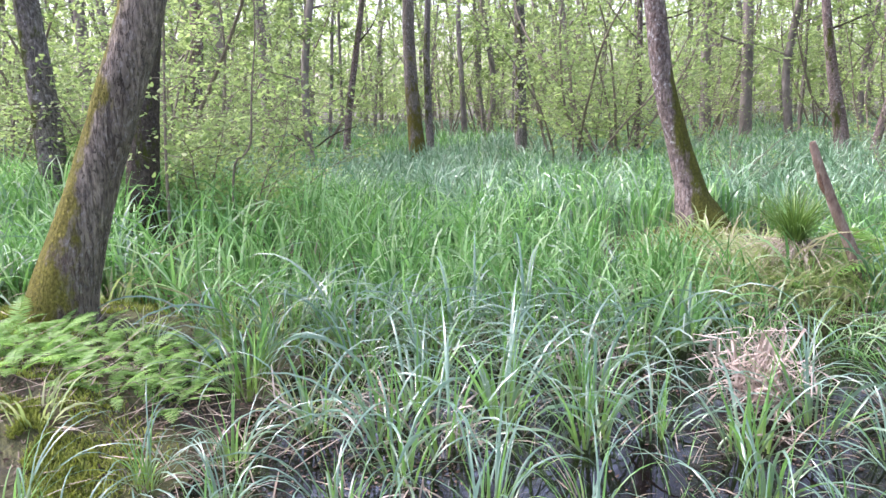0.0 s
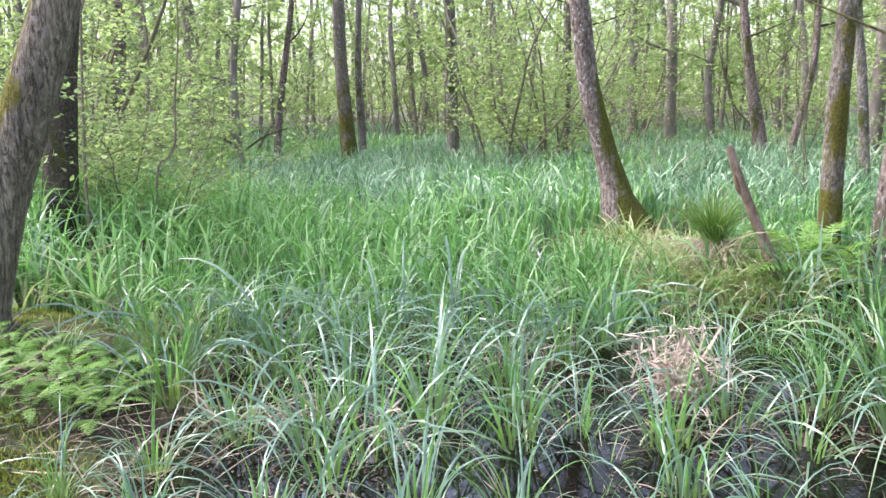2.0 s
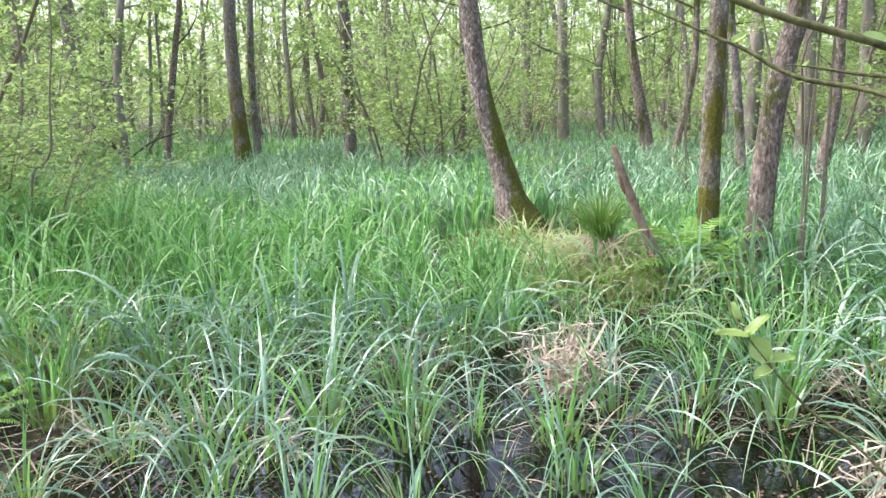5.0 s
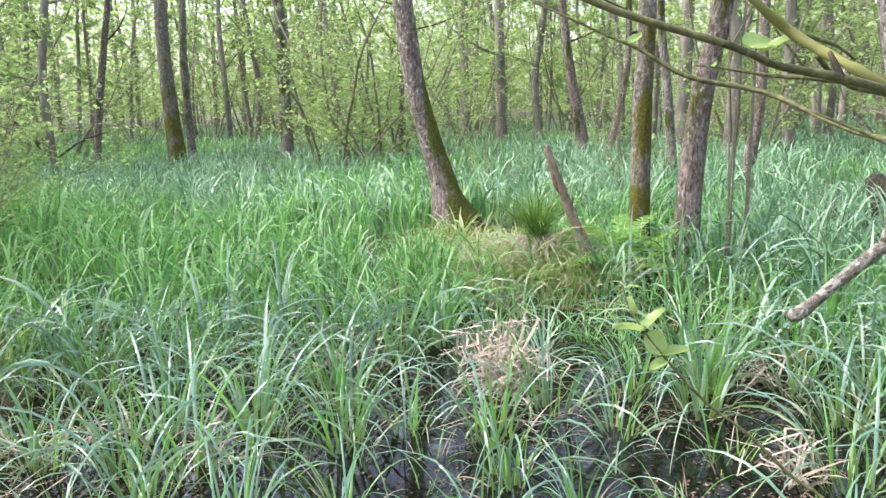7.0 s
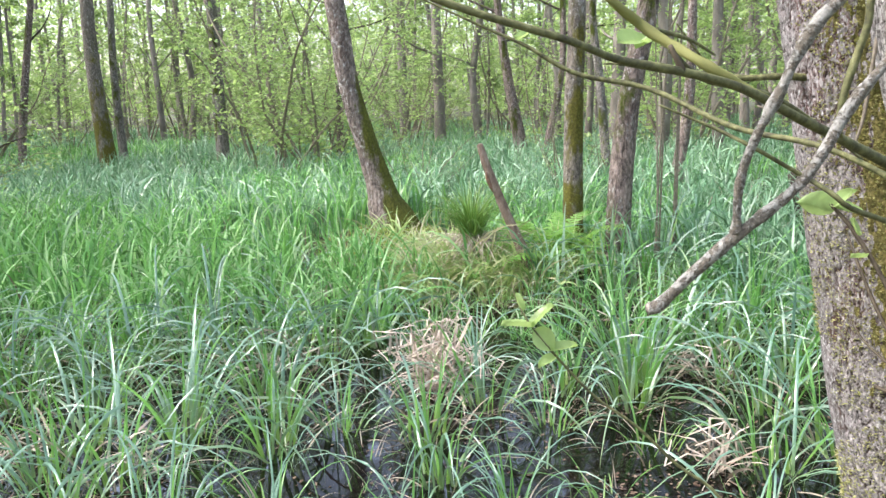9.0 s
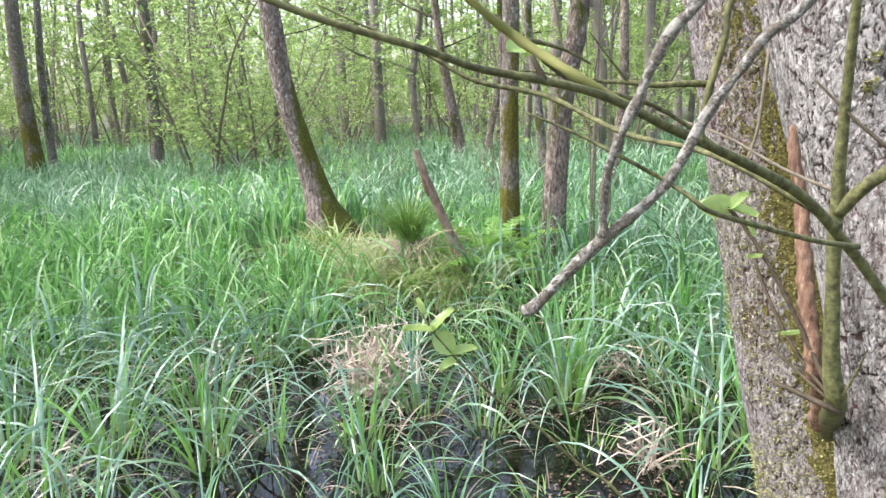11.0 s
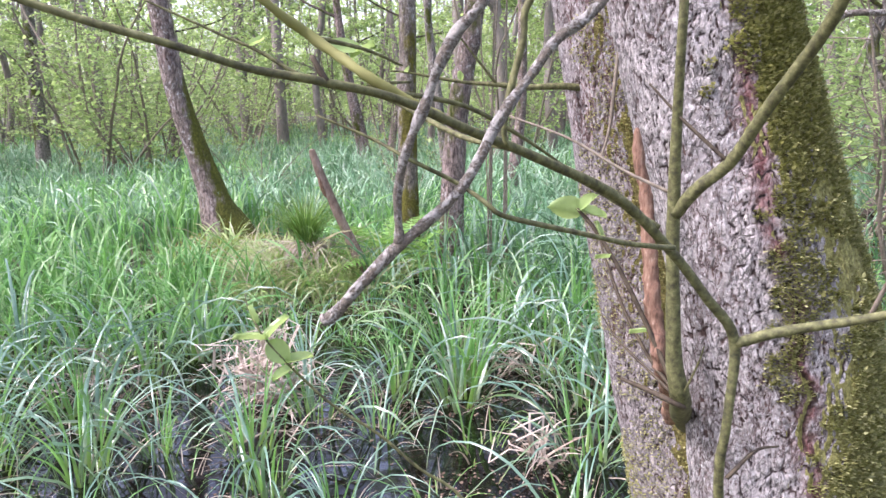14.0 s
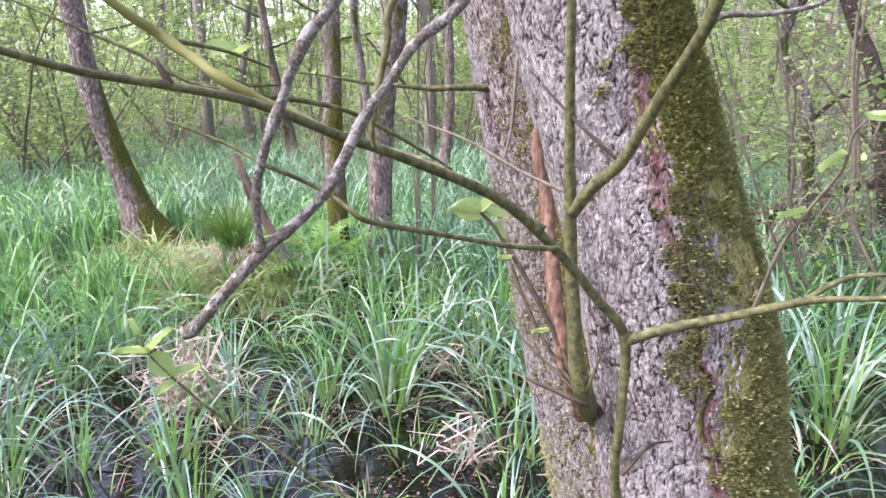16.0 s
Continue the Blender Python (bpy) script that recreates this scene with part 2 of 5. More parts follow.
def bark(name, dark, light, moss=0.35, side=(-1, 0, 0), size=26.0, lichen=0.35, red=0.0, depth=0.006, mossy=(0.07, 0.085, 0.012), low=None, hold=0.16, long=0.42, cracks=0.6, blotch=0.36, curl=1.1, patch_size=None, plates=False):
    """Furrowed alder bark with plates, pale lichen and moss on one side."""
    k = Nodes(name)
    v = k.coords((1, 1, long))
    warp = k.mix(curl / size, v, k.put(k.n("TexNoise"), Vector=v, Scale=size * 0.8, Detail=3.0).outputs["Color"], "ADD")
    cells = k.n("TexVoronoi")
    cells.feature = "DISTANCE_TO_EDGE"
    crack = k.put(cells, Vector=warp, Scale=size).outputs["Distance"]
    fine = k.noise(k.coords((1, 1, long * 1.2)), size * 2.2, 7, 0.7)
    broad = k.noise(v, size * 0.17, 5, 0.6)
    gaps = k.math("MULTIPLY", k.grey(k.noise(v, size * 0.45, 4, 0.6), 0.42, 0.62), cracks)
    seam = k.math("MULTIPLY", k.ramp(crack, [(0.0, (1, 1, 1)), (0.12, (0, 0, 0))]), gaps)
    run = k.noise(k.coords((1, 1, long * 0.62)), size * 0.8, 5, 0.65, 0.8)
    seam = k.math("MAXIMUM", seam, k.ramp(run, [(0.46, (0, 0, 0)), (0.483, (0.85, 0.85, 0.85)), (0.503, (0, 0, 0))]))
    flake = k.noise(k.coords((1, 1, long * 1.3)), size * 1.15, 3, 0.6, 0.8)
    col = k.mix(k.grey(k.math("ADD", k.math("MULTIPLY", fine, 0.6), k.math("MULTIPLY", flake, 0.4)), 0.40, 0.60), tuple(c * blotch for c in light), tuple(min(0.8, c * 1.45) for c in light))
    col = k.mix(k.math("MULTIPLY", k.grey(broad, 0.38, 0.62), 0.7), col, tuple(c * 0.5 for c in light))
    spots = k.math("MULTIPLY", k.grey(k.noise(k.coords((1, 1, 0.7)), size * 1.3, 6, 0.75), 0.53, 0.63), k.grey(broad, 0.36, 0.56))
    col = k.mix(k.math("MULTIPLY", spots, lichen), col, (0.66, 0.65, 0.63))
    if red:
        sore = k.math("MULTIPLY", k.grey(k.noise(v, size * 0.09, 3), 0.5, 0.6), k.ramp(run, [(0.43, (0, 0, 0)), (0.475, (1, 1, 1)), (0.53, (0, 0, 0))]))
        col = k.mix(k.math("MULTIPLY", sore, red), col, (0.19, 0.06, 0.045))
    col = k.mix(seam, col, dark)
    if plates:
        torn = k.n("Attribute")
        torn.attribute_name = "red_bark"
        col = k.mix(k.math("MULTIPLY", torn.outputs["Fac"], k.grey(fine, 0.2, 0.5)), col, k.mix(k.grey(flake, 0.4, 0.6), (0.12, 0.04, 0.038), (0.24, 0.13, 0.12)))
        # cracks coloured darker, from near black to brown
        deep = k.n("Attribute")
        deep.attribute_name = "crack_dark"
        col = k.mix(k.grey(deep.outputs["Fac"], 0.25, 0.8), col, k.mix(k.grey(broad, 0.42, 0.6), dark, (0.095, 0.058, 0.048)))
    geo = k.n("NewGeometry")
    dot = k.n("VectorMath")
    dot.operation = "DOT_PRODUCT"
    k.nt.links.new(geo.outputs["Normal"], dot.inputs[0])
    dot.inputs[1].default_value = Vector(side).normalized()
    patch = k.math("ADD", k.math("MULTIPLY", dot.outputs["Value"], hold), k.math("SUBTRACT", k.math("MULTIPLY", k.noise(k.coords((1, 1, 0.5)), patch_size or size * 0.16, 6, 0.68), 2.0), 0.5))
    if low is not None:
        xyz = k.n("SeparateXYZ")
        k.nt.links.new(k.coords(), xyz.inputs[0])
        patch = k.math("ADD", patch, k.math("MULTIPLY", k.math("SUBTRACT", low, xyz.outputs[2]), 0.22))
    mask = k.math("MULTIPLY", k.grey(patch, 0.78 - moss, 0.96 - moss), k.grey(k.math("ADD", fine, k.math("MULTIPLY", patch, 0.6)), 0.62 - moss * 0.35, 0.80 - moss * 0.35))
    mosscol = k.ramp(k.noise(k.coords(), size * 2.4, 5), [(0.3, tuple(c * 0.5 for c in mossy)), (0.6, mossy), (0.8, tuple(c * 1.9 for c in mossy))])
    col = k.mix(mask, col, mosscol)
    relief = k.math("ADD", k.math("SUBTRACT", 1.0, seam), k.math("ADD", k.math("MULTIPLY", fine, 0.9), k.math("MULTIPLY", flake, 0.8)))
    p = k.put(k.n("BsdfPrincipled"), Base_Color=col, Roughness=0.88, Normal=k.bump(relief, 0.9, depth))
    p.inputs["Specular IOR Level"].default_value = 0.25
    return k.surface(p.outputs[0])


def plain(name, stops, scale=20.0, rough=0.85, bump=0.003, stretch=(1, 1, 1), island=False):
    k = Nodes(name)
    f = k.noise(k.coords(stretch), scale, 5, 0.65)
    if island:
        f = k.math("ADD", k.math("MULTIPLY", f, 0.3), k.math("MULTIPLY", k.n("NewGeometry").outputs["Random Per Island"], 0.7))
    p = k.put(k.n("BsdfPrincipled"), Base_Color=k.ramp(f, stops), Roughness=rough, Normal=k.bump(f, 0.7, bump))
    p.inputs["Specular IOR Level"].default_value = 0.3
    return k.surface(p.outputs[0])


def twig_lichen():
    """Dark twig bark under broken crusts of pale grey lichen."""
    k = Nodes("lichen_crusted_bark")
    v = k.coords()
    fine, mid = k.noise(v, 420, 5, 0.7), k.noise(v, 95, 5, 0.7, 0.8)
    col = k.ramp(fine, [(0.3, (0.05, 0.041, 0.03)), (0.55, (0.15, 0.13, 0.10)), (0.75, (0.25, 0.225, 0.18))])
    crust = k.grey(k.math("ADD", k.math("MULTIPLY", mid, 0.75), k.math("MULTIPLY", fine, 0.25)), 0.47, 0.535)
    col = k.mix(crust, col, k.ramp(fine, [(0.3, (0.17, 0.16, 0.135)), (0.6, (0.32, 0.31, 0.28)), (0.8, (0.46, 0.45, 0.42))]))
    p = k.put(k.n("BsdfPrincipled"), Base_Color=col, Roughness=0.9, Normal=k.bump(k.math("ADD", crust, fine), 0.8, 0.0016))
    return k.surface(p.outputs[0])


BLUE_STOPS = [(0.0, (0.035, 0.10, 0.05)), (0.4, (0.08, 0.19, 0.115)), (0.75, (0.18, 0.31, 0.225)), (1.0, (0.40, 0.50, 0.40))]
GREEN_STOPS = [(0.0, (0.05, 0.17, 0.035)), (0.4, (0.10, 0.29, 0.06)), (0.8, (0.18, 0.40, 0.10)), (1.0, (0.30, 0.46, 0.17))]
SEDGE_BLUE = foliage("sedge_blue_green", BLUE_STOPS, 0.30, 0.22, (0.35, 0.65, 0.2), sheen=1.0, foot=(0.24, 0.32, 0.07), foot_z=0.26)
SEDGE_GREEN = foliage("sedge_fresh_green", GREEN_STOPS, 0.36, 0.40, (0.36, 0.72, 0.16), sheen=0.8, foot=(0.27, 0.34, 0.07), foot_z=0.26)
# copies of the sedge tones, brightened in colour to offset the bed's self-shading
BRIGHT_BED_BLUE = foliage("brightened_bed_blue_green", [(0.0, (0.045, 0.12, 0.05)), (0.35, (0.12, 0.27, 0.13)), (0.7, (0.25, 0.42, 0.26)), (1.0, (0.46, 0.57, 0.44))], 0.38, 0.25, (0.35, 0.6, 0.28), sheen=0.45)
BRIGHT_BED_GREEN = foliage("brightened_bed_green", [(0.0, (0.035, 0.12, 0.025)), (0.35, (0.13, 0.35, 0.085)), (0.72, (0.28, 0.54, 0.185)), (1.0, (0.53, 0.67, 0.42))], 0.40, 0.38, (0.36, 0.72, 0.18), sheen=0.45)
TUSSOCK_GREEN = foliage("dark_tussock_green", [(0.0, (0.06, 0.13, 0.025)), (0.5, (0.12, 0.24, 0.05)), (1.0, (0.24, 0.37, 0.09))], 0.42, 0.3, (0.35, 0.6, 0.1))
STRAW = foliage("dead_sedge_straw", [(0.0, (0.15, 0.11, 0.08)), (0.4, (0.28, 0.22, 0.16)), (0.8, (0.43, 0.36, 0.28)), (1.0, (0.56, 0.5, 0.41))], 0.6, 0.15, (0.45, 0.38, 0.25))
BLEACHED = foliage("bleached_straw", [(0.0, (0.30, 0.21, 0.16)), (0.5, (0.50, 0.40, 0.33)), (1.0, (0.70, 0.61, 0.53))], 0.6, 0.15, (0.5, 0.42, 0.34))
LEAF = foliage("spring_leaves", [(0.0, (0.14, 0.22, 0.07)), (0.4, (0.23, 0.34, 0.11)), (0.8, (0.34, 0.45, 0.16)), (1.0, (0.47, 0.54, 0.25))], 0.42, 0.55, (0.55, 0.75, 0.24), 30.0)
FERN = foliage("fern_green", [(0.0, (0.12, 0.27, 0.045)), (0.5, (0.19, 0.38, 0.075)), (1.0, (0.30, 0.50, 0.13))], 0.5, 0.40, (0.45, 0.8, 0.14))
MOSS = foliage("moss_green", [(0.0, (0.17, 0.175, 0.05)), (0.5, (0.33, 0.33, 0.12)), (1.0, (0.56, 0.54, 0.27))], 0.8, 0.3, (0.45, 0.48, 0.1))
MOSS_BANK = foliage("bank_moss_green", [(0.0, (0.12, 0.16, 0.025)), (0.5, (0.25, 0.30, 0.05)), (1.0, (0.42, 0.45, 0.10))], 0.8, 0.25, (0.4, 0.5, 0.05))
NEAR_LEAF = foliage("young_alder_leaf", [(0.0, (0.26, 0.40, 0.11)), (1.0, (0.40, 0.52, 0.22))], 0.34, 0.45, (0.6, 0.8, 0.25), 90.0)
BARK_GREY = bark("alder_bark_grey", (0.035, 0.03, 0.026), (0.24, 0.215, 0.19), 0.16, (-0.6, -0.5, 0), 24, 0.55, depth=0.010)
BARK_A = bark("mossy_bark_left_side", (0.03, 0.024, 0.018), (0.28, 0.24, 0.185), 0.24, (-1, -0.25, 0.1), 26, 0.25, 0.3, depth=0.016, mossy=(0.17, 0.16, 0.03), low=0.6, hold=0.5, long=0.2)
BARK_H = bark("lichen_bark_mossy_foot", (0.035, 0.025, 0.02), (0.27, 0.215, 0.19), 0.40, (1, -0.2, 0.2), 20, 1.0, 0.5, depth=0.012, mossy=(0.105, 0.11, 0.018), low=0.5, hold=0.34)
BARK_I = bark("grey_bark_mossy_foot", (0.045, 0.038, 0.03), (0.24, 0.205, 0.17), 0.36, (0.2, -1, 0), 24, 0.5, depth=0.010, mossy=(0.13, 0.12, 0.022), low=0.8)
BARK_J = bark("brown_scaly_bark", (0.04, 0.03, 0.025), (0.25, 0.195, 0.17), 0.12, (-0.8, -0.4, 0), 22, 0.7, 0.4, depth=0.012)
BARK_M = bark("near_bark_pale_plates", (0.03, 0.022, 0.02), (0.375, 0.352, 0.335), -0.17, (0.56, -0.83, 0), 85, 0.75, 0.4, 0.005, (0.29, 0.28, 0.095), low=0.3, hold=1.25, long=0.6, cracks=0.6, blotch=0.5, curl=0.7, patch_size=9.0, plates=True)
BARK_M1 = bark("near_bark_mossy_flank", (0.03, 0.022, 0.02), (0.33, 0.30, 0.29), 1.5, (0.69, -0.73, 0), 85, 0.75, 0.8, 0.005, (0.19, 0.165, 0.055), low=0.3, hold=1.25, long=0.6, cracks=0.6, blotch=0.5, curl=0.7, patch_size=11.0, plates=True)
BARK_DARK = bark("dark_wet_bark", (0.02, 0.015, 0.012), (0.095, 0.075, 0.06), 0.12, (0, -1, 0), 40, 0.2)
TWIG_GREEN = plain("algae_green_bark", [(0.28, (0.03, 0.027, 0.017)), (0.45, (0.085, 0.086, 0.036)), (0.6, (0.145, 0.148, 0.06)), (0.78, (0.27, 0.265, 0.14))], 110, 0.7, 0.0008, (1, 1, 1))
TWIG_LICHEN = twig_lichen()
TWIG_DARK = plain("dark_twig_bark", [(0.3, (0.035, 0.026, 0.018)), (0.7, (0.10, 0.08, 0.05))], 90, 0.75, 0.0006)
TWIG_BROWN = plain("dull_brown_twig", [(0.3, (0.11, 0.09, 0.065)), (0.7, (0.26, 0.225, 0.17))], 60, 0.8, 0.0006)
DEADWOOD = plain("bare_rotten_wood", [(0.32, (0.06, 0.038, 0.028)), (0.46, (0.17, 0.095, 0.062)), (0.60, (0.25, 0.155, 0.105)), (0.74, (0.42, 0.33, 0.25))], 160, 0.85, 0.003, (1, 1, 0.3))
STOB = plain("weathered_stob_bark", [(0.3, (0.09, 0.06, 0.045)), (0.5, (0.20, 0.145, 0.11)), (0.72, (0.33, 0.27, 0.22))], 30, 0.9, 0.006, (1, 1, 0.4))
CUT = plain("broken_pale_wood", [(0.3, (0.16, 0.13, 0.11)), (0.7, (0.36, 0.32, 0.27))], 300, 0.8, 0.001)
# bark of the wood further off, lightened: distance haze put into its colour
HAZED_WOOD = plain("hazed_trunk_bark", [(0.3, (0.10, 0.088, 0.075)), (0.5, (0.20, 0.175, 0.15)), (0.7, (0.32, 0.29, 0.25))], 5, 0.9, 0.01, (1, 1, 0.4))
LITTER = plain("dead_leaf_litter", [(0.1, (0.04, 0.026, 0.018)), (0.5, (0.11, 0.07, 0.045)), (0.9, (0.24, 0.18, 0.13))], 30, 0.8, 0.001, island=True)


def mud():
    k = Nodes("peat_mud")
    v = k.coords()
    a, b, c = k.noise(v, 1.3, 5), k.noise(v, 14, 6, 0.7), k.noise(v, 70, 4, 0.7)
    col = k.ramp(b, [(0.3, (0.012, 0.009, 0.006)), (0.55, (0.03, 0.021, 0.014)), (0.75, (0.065, 0.046, 0.029))])
    col = k.mix(k.math("MULTIPLY", k.grey(a, 0.4, 0.55), 0.75), col, k.ramp(c, [(0.3, (0.04, 0.05, 0.012)), (0.7, (0.15, 0.16, 0.04))]))
    p = k.put(k.n("BsdfPrincipled"), Base_Color=col, Roughness=0.8, Normal=k.bump(k.math("ADD", b, k.math("MULTIPLY", c, 0.4)), 0.8, 0.03))
    return k.surface(p.outputs[0])


def black_water():
    """Peat-black water; speckled patches of raised, bluish reflectance stand in for bright sky glints."""
    k = Nodes("dark_bog_water")
    v = k.coords()
    # sky glints put in as noise patches of higher IOR
    glints = k.math("MULTIPLY", k.grey(k.noise(v, 2.2, 4, 0.6, 1.0), 0.46, 0.56), k.grey(k.noise(v, 24, 6, 0.75, 0.8), 0.47, 0.52))
    bits = k.grey(k.noise(v, 130, 3, 0.7), 0.63, 0.66)
    col = k.mix(k.math("MULTIPLY", bits, 0.8), (0.0025, 0.002, 0.0015), (0.10, 0.085, 0.05))
    swell = k.math("ADD", k.noise(v, 4.0, 2, 0.5, 1.0), k.math("MULTIPLY", k.noise(v, 34, 3, 0.6, 0.6), 0.25))
    p = k.put(k.n("BsdfPrincipled"), Base_Color=col, Roughness=k.math("ADD", k.math("MULTIPLY", bits, 0.5), 0.01), IOR=k.math("ADD", 1.33, k.math("MULTIPLY", glints, 0.95)),
              Specular_Tint=(0.86, 0.87, 1.0, 1.0), Normal=k.bump(swell, 0.06, 0.02))
    return k.surface(p.outputs[0])


MUD, WATER = mud(), black_water()

# ---- the ground and the water ----
def build_ground():
    rings = np.concatenate([np.linspace(0.0, 12, 130)[1:], np.geomspace(12.4, 220, 60)])
    seg = 288
    a = np.linspace(0, 2 * math.pi, seg, endpoint=False)
    R, A = np.meshgrid(rings, a, indexing="ij")
    X, Y = R * np.cos(A), R * np.sin(A)
    Z = ground_z(X, Y)
    V = np.stack([X, Y, Z], -1).reshape(-1, 3)
    n = len(rings)
    i, j = np.arange(n - 1)[:, None] * seg, np.arange(seg)[None]
    Q = np.stack([i + j, i + seg + j, i + seg + (j + 1) % seg, i + (j + 1) % seg], -1).reshape(-1, 4)
    V = np.vstack([V, [[0, 0, gz(0, 0)]]])
    s = np.arange(seg)
    T = np.stack([np.full(seg, len(V) - 1), s, (s + 1) % seg], 1)
    g = Geo().add(V, Q, T)
    tagged(new("ground", g.mesh("ground", MUD)), "dark brown peaty mud with mossy hummocks and banks", "ground", kind="structure")
    a = np.linspace(0, 2 * math.pi, 96, endpoint=False)
    V = np.vstack([np.stack([60 * np.cos(a), 60 * np.sin(a), 0 * a], 1), [[0, 0, 0]]])
    s = np.arange(96)
    g = Geo().add(V, None, np.stack([np.full(96, 96), s, (s + 1) % 96], 1))
    tagged(new("water", g.mesh("water", WATER)), "still black bog water between sedge tufts, reflecting sky", "water", kind="structure")


build_ground()


# ---- trees ----
def limb_lines(rng, start, heading, length, radius, bendy=0.25, points=6):
    """Rows of one crooked limb."""
    P, d = [np.array(start, float)], np.array(heading, float)
    d /= np.linalg.norm(d)
    for k in range(points - 1):
        d = d + rng.normal(0, bendy, 3) * (0.6, 0.6, 0.4) + (0, 0, 0.05)
        d /= np.linalg.norm(d)
        P.append(P[-1] + d * length / (points - 1))
    r = radius * np.linspace(1, 0.22, points)
    return np.column_stack([np.array(P), r])


def crown(rng, woods, leaves, trunk, z_from, count, length, leaf_size, per_twig=9, twigs=5, droop=0.2):
    """Limbs, twigs and leaves along the upper part of a trunk."""
    zs = np.linspace(z_from, trunk[-1, 2] - 0.2, count) + rng.normal(0, 0.25, count)
    spots = []
    for k, z in enumerate(zs):
        at = np.array([np.interp(z, trunk[:, 2], trunk[:, c]) for c in range(4)])
        az = k * 2.4 + rng.uniform(-0.6, 0.6)
        up = rng.uniform(0.15, 0.75)
        ln = length * rng.uniform(0.55, 1.1) * (1 - 0.5 * (z - z_from) / max(0.1, trunk[-1, 2] - z_from))
        L = limb_lines(rng, at[:3], (math.cos(az), math.sin(az), up), ln, min(at[3] * 0.45, 0.012 + 0.012 * ln), 0.22)
        wood = Geo() if isinstance(woods, list) else woods
        if isinstance(woods, list):
            woods.append(wood)
        tube(wood, spline(L, 9), 5, 0.1, 6, k, caps=False)
        for _ in range(twigs):
            f = rng.uniform(0.25, 1.0)
            q = np.array([np.interp(f * (len(L) - 1), np.arange(len(L)), L[:, c]) for c in range(4)])
            ta = az + rng.uniform(-1.3, 1.3)
            tl = ln * rng.uniform(0.2, 0.45)
            TL = limb_lines(rng, q[:3], (math.cos(ta), math.sin(ta), rng.uniform(-0.2, 0.5)), tl, max(0.003, q[3] * 0.45), 0.3, 4)
            tube(wood, TL, 3, caps=False)
            f2 = rng.uniform(0.1, 1, per_twig)
            spots.append(np.stack([np.interp(f2 * 3, np.arange(4), TL[:, c]) for c in range(3)], 1) + rng.normal(0, 0.07, (per_twig, 3)))
    if spots:
        leaf_cloud(leaves, np.concatenate(spots), leaf_size, rng, droop, 0.5)


def grown(ctrl, height, rng, drift=0.06):
    """Control rows carried on upward from their last row to the tree's height."""
    C = [np.array(c, float) for c in ctrl]
    d = (C[-1] - C[-2])[:3]
    d /= np.linalg.norm(d)
    z0, r0, n = C[-1][2], C[-1][3], 5
    for k in range(1, n + 1):
        d = d * 0.75 + np.array([0, 0, 0.25]) + rng.normal(0, drift, 3) * (1, 1, 0)
        d /= np.linalg.norm(d)
        p = C[-1][:3] + d * (height - z0) / n
        C.append(np.array([*p, max(0.015, r0 * (1 - 0.9 * k / n))]))
    return np.array(C)


def alder(ctrl, height, material, label, seed, segs=20, z_from=3.4, limbs=12, length=2.2, flare=1.35, group="alder trees", leaf=0.09, rings=70, ridges=0.004, rough=0.05, slim=0.85):
    """One alder: trunk through the control rows (x, y, z, radius), rooted in the ground, with a spring crown."""
    rng = np.random.default_rng(seed)
    ctrl = [(x, y, z, r * slim) for x, y, z, r in ctrl]
    base = np.array(ctrl[0][:3])
    g = gz(base[0], base[1]) - 0.12
    d = np.array(ctrl[1][:3]) - base
    foot = base - d / d[2] * (base[2] - g)
    foot[:2] = base[:2] * 0.5 + foot[:2] * 0.5
    rows = [(*foot, ctrl[0][3] * flare)] + list(ctrl)
    C = grown(rows, height, rng)
    L = spline(C, rings)
    ob = thing("alder_tree", (foot[0], foot[1], foot[2] + 0.12), label, "tree", group)
    org = np.array(ob.location)
    tg = Geo()
    tube(tg, L, segs, rough, 5, seed, ridges)
    part("trunk", tg.mesh("trunk", material, origin=org), ob)
    woods, leaves = [], Geo()
    crown(rng, woods, leaves, L, z_from, limbs, length, leaf)
    for w in woods:
        part("limb", w.mesh("limb", BARK_DARK, origin=org), ob)
    part("crown", leaves.mesh("crown", LEAF, origin=org), ob, "sparse fresh green spring leaves")
    return ob, L


alder([(-2.20, 4.37, 0.34, 0.25), (-2.15, 4.39, 0.55, 0.215), (-1.98, 4.48, 1.08, 0.161), (-1.79, 4.56, 1.64, 0.155), (-1.64, 4.61, 2.11, 0.146)], 11, BARK_A,
      "thick leaning alder trunk, furrowed grey bark, moss down one side", 1, 72, 3.6, rings=260, slim=0.82, flare=1.12, ridges=0.013)
alder([(-3.70, 7.73, 0.45, 0.185), (-3.77, 7.72, 0.84, 0.167), (-3.80, 7.71, 1.65, 0.152), (-3.84, 7.69, 2.54, 0.132)], 12, BARK_GREY,
      "grey alder trunk with flaking bark behind a leaning trunk", 2, 30, rings=110)
alder([(-2.72, 7.00, 0.32, 0.20), (-2.66, 7.03, 0.86, 0.150), (-2.60, 7.06, 1.49, 0.135), (-2.54, 7.10, 2.06, 0.125)], 10, BARK_DARK,
      "dark wet alder trunk with reddish-brown root foot", 3, 36, rings=160, slim=0.95, ridges=0.01)
alder([(-4.19, 13.35, 0.55, 0.163), (-4.09, 13.39, 1.42, 0.142), (-3.96, 13.42, 2.70, 0.121)], 12, BARK_J, "brownish alder trunk half hidden by leafy bushes", 4)
alder([(-2.40, 20.34, 0.38, 0.109), (-2.25, 20.37, 1.54, 0.101), (-1.97, 20.40, 3.21, 0.085), (-1.84, 20.41, 4.03, 0.078)], 11, BARK_J, "slender dark crooked alder in the sedge", 5)
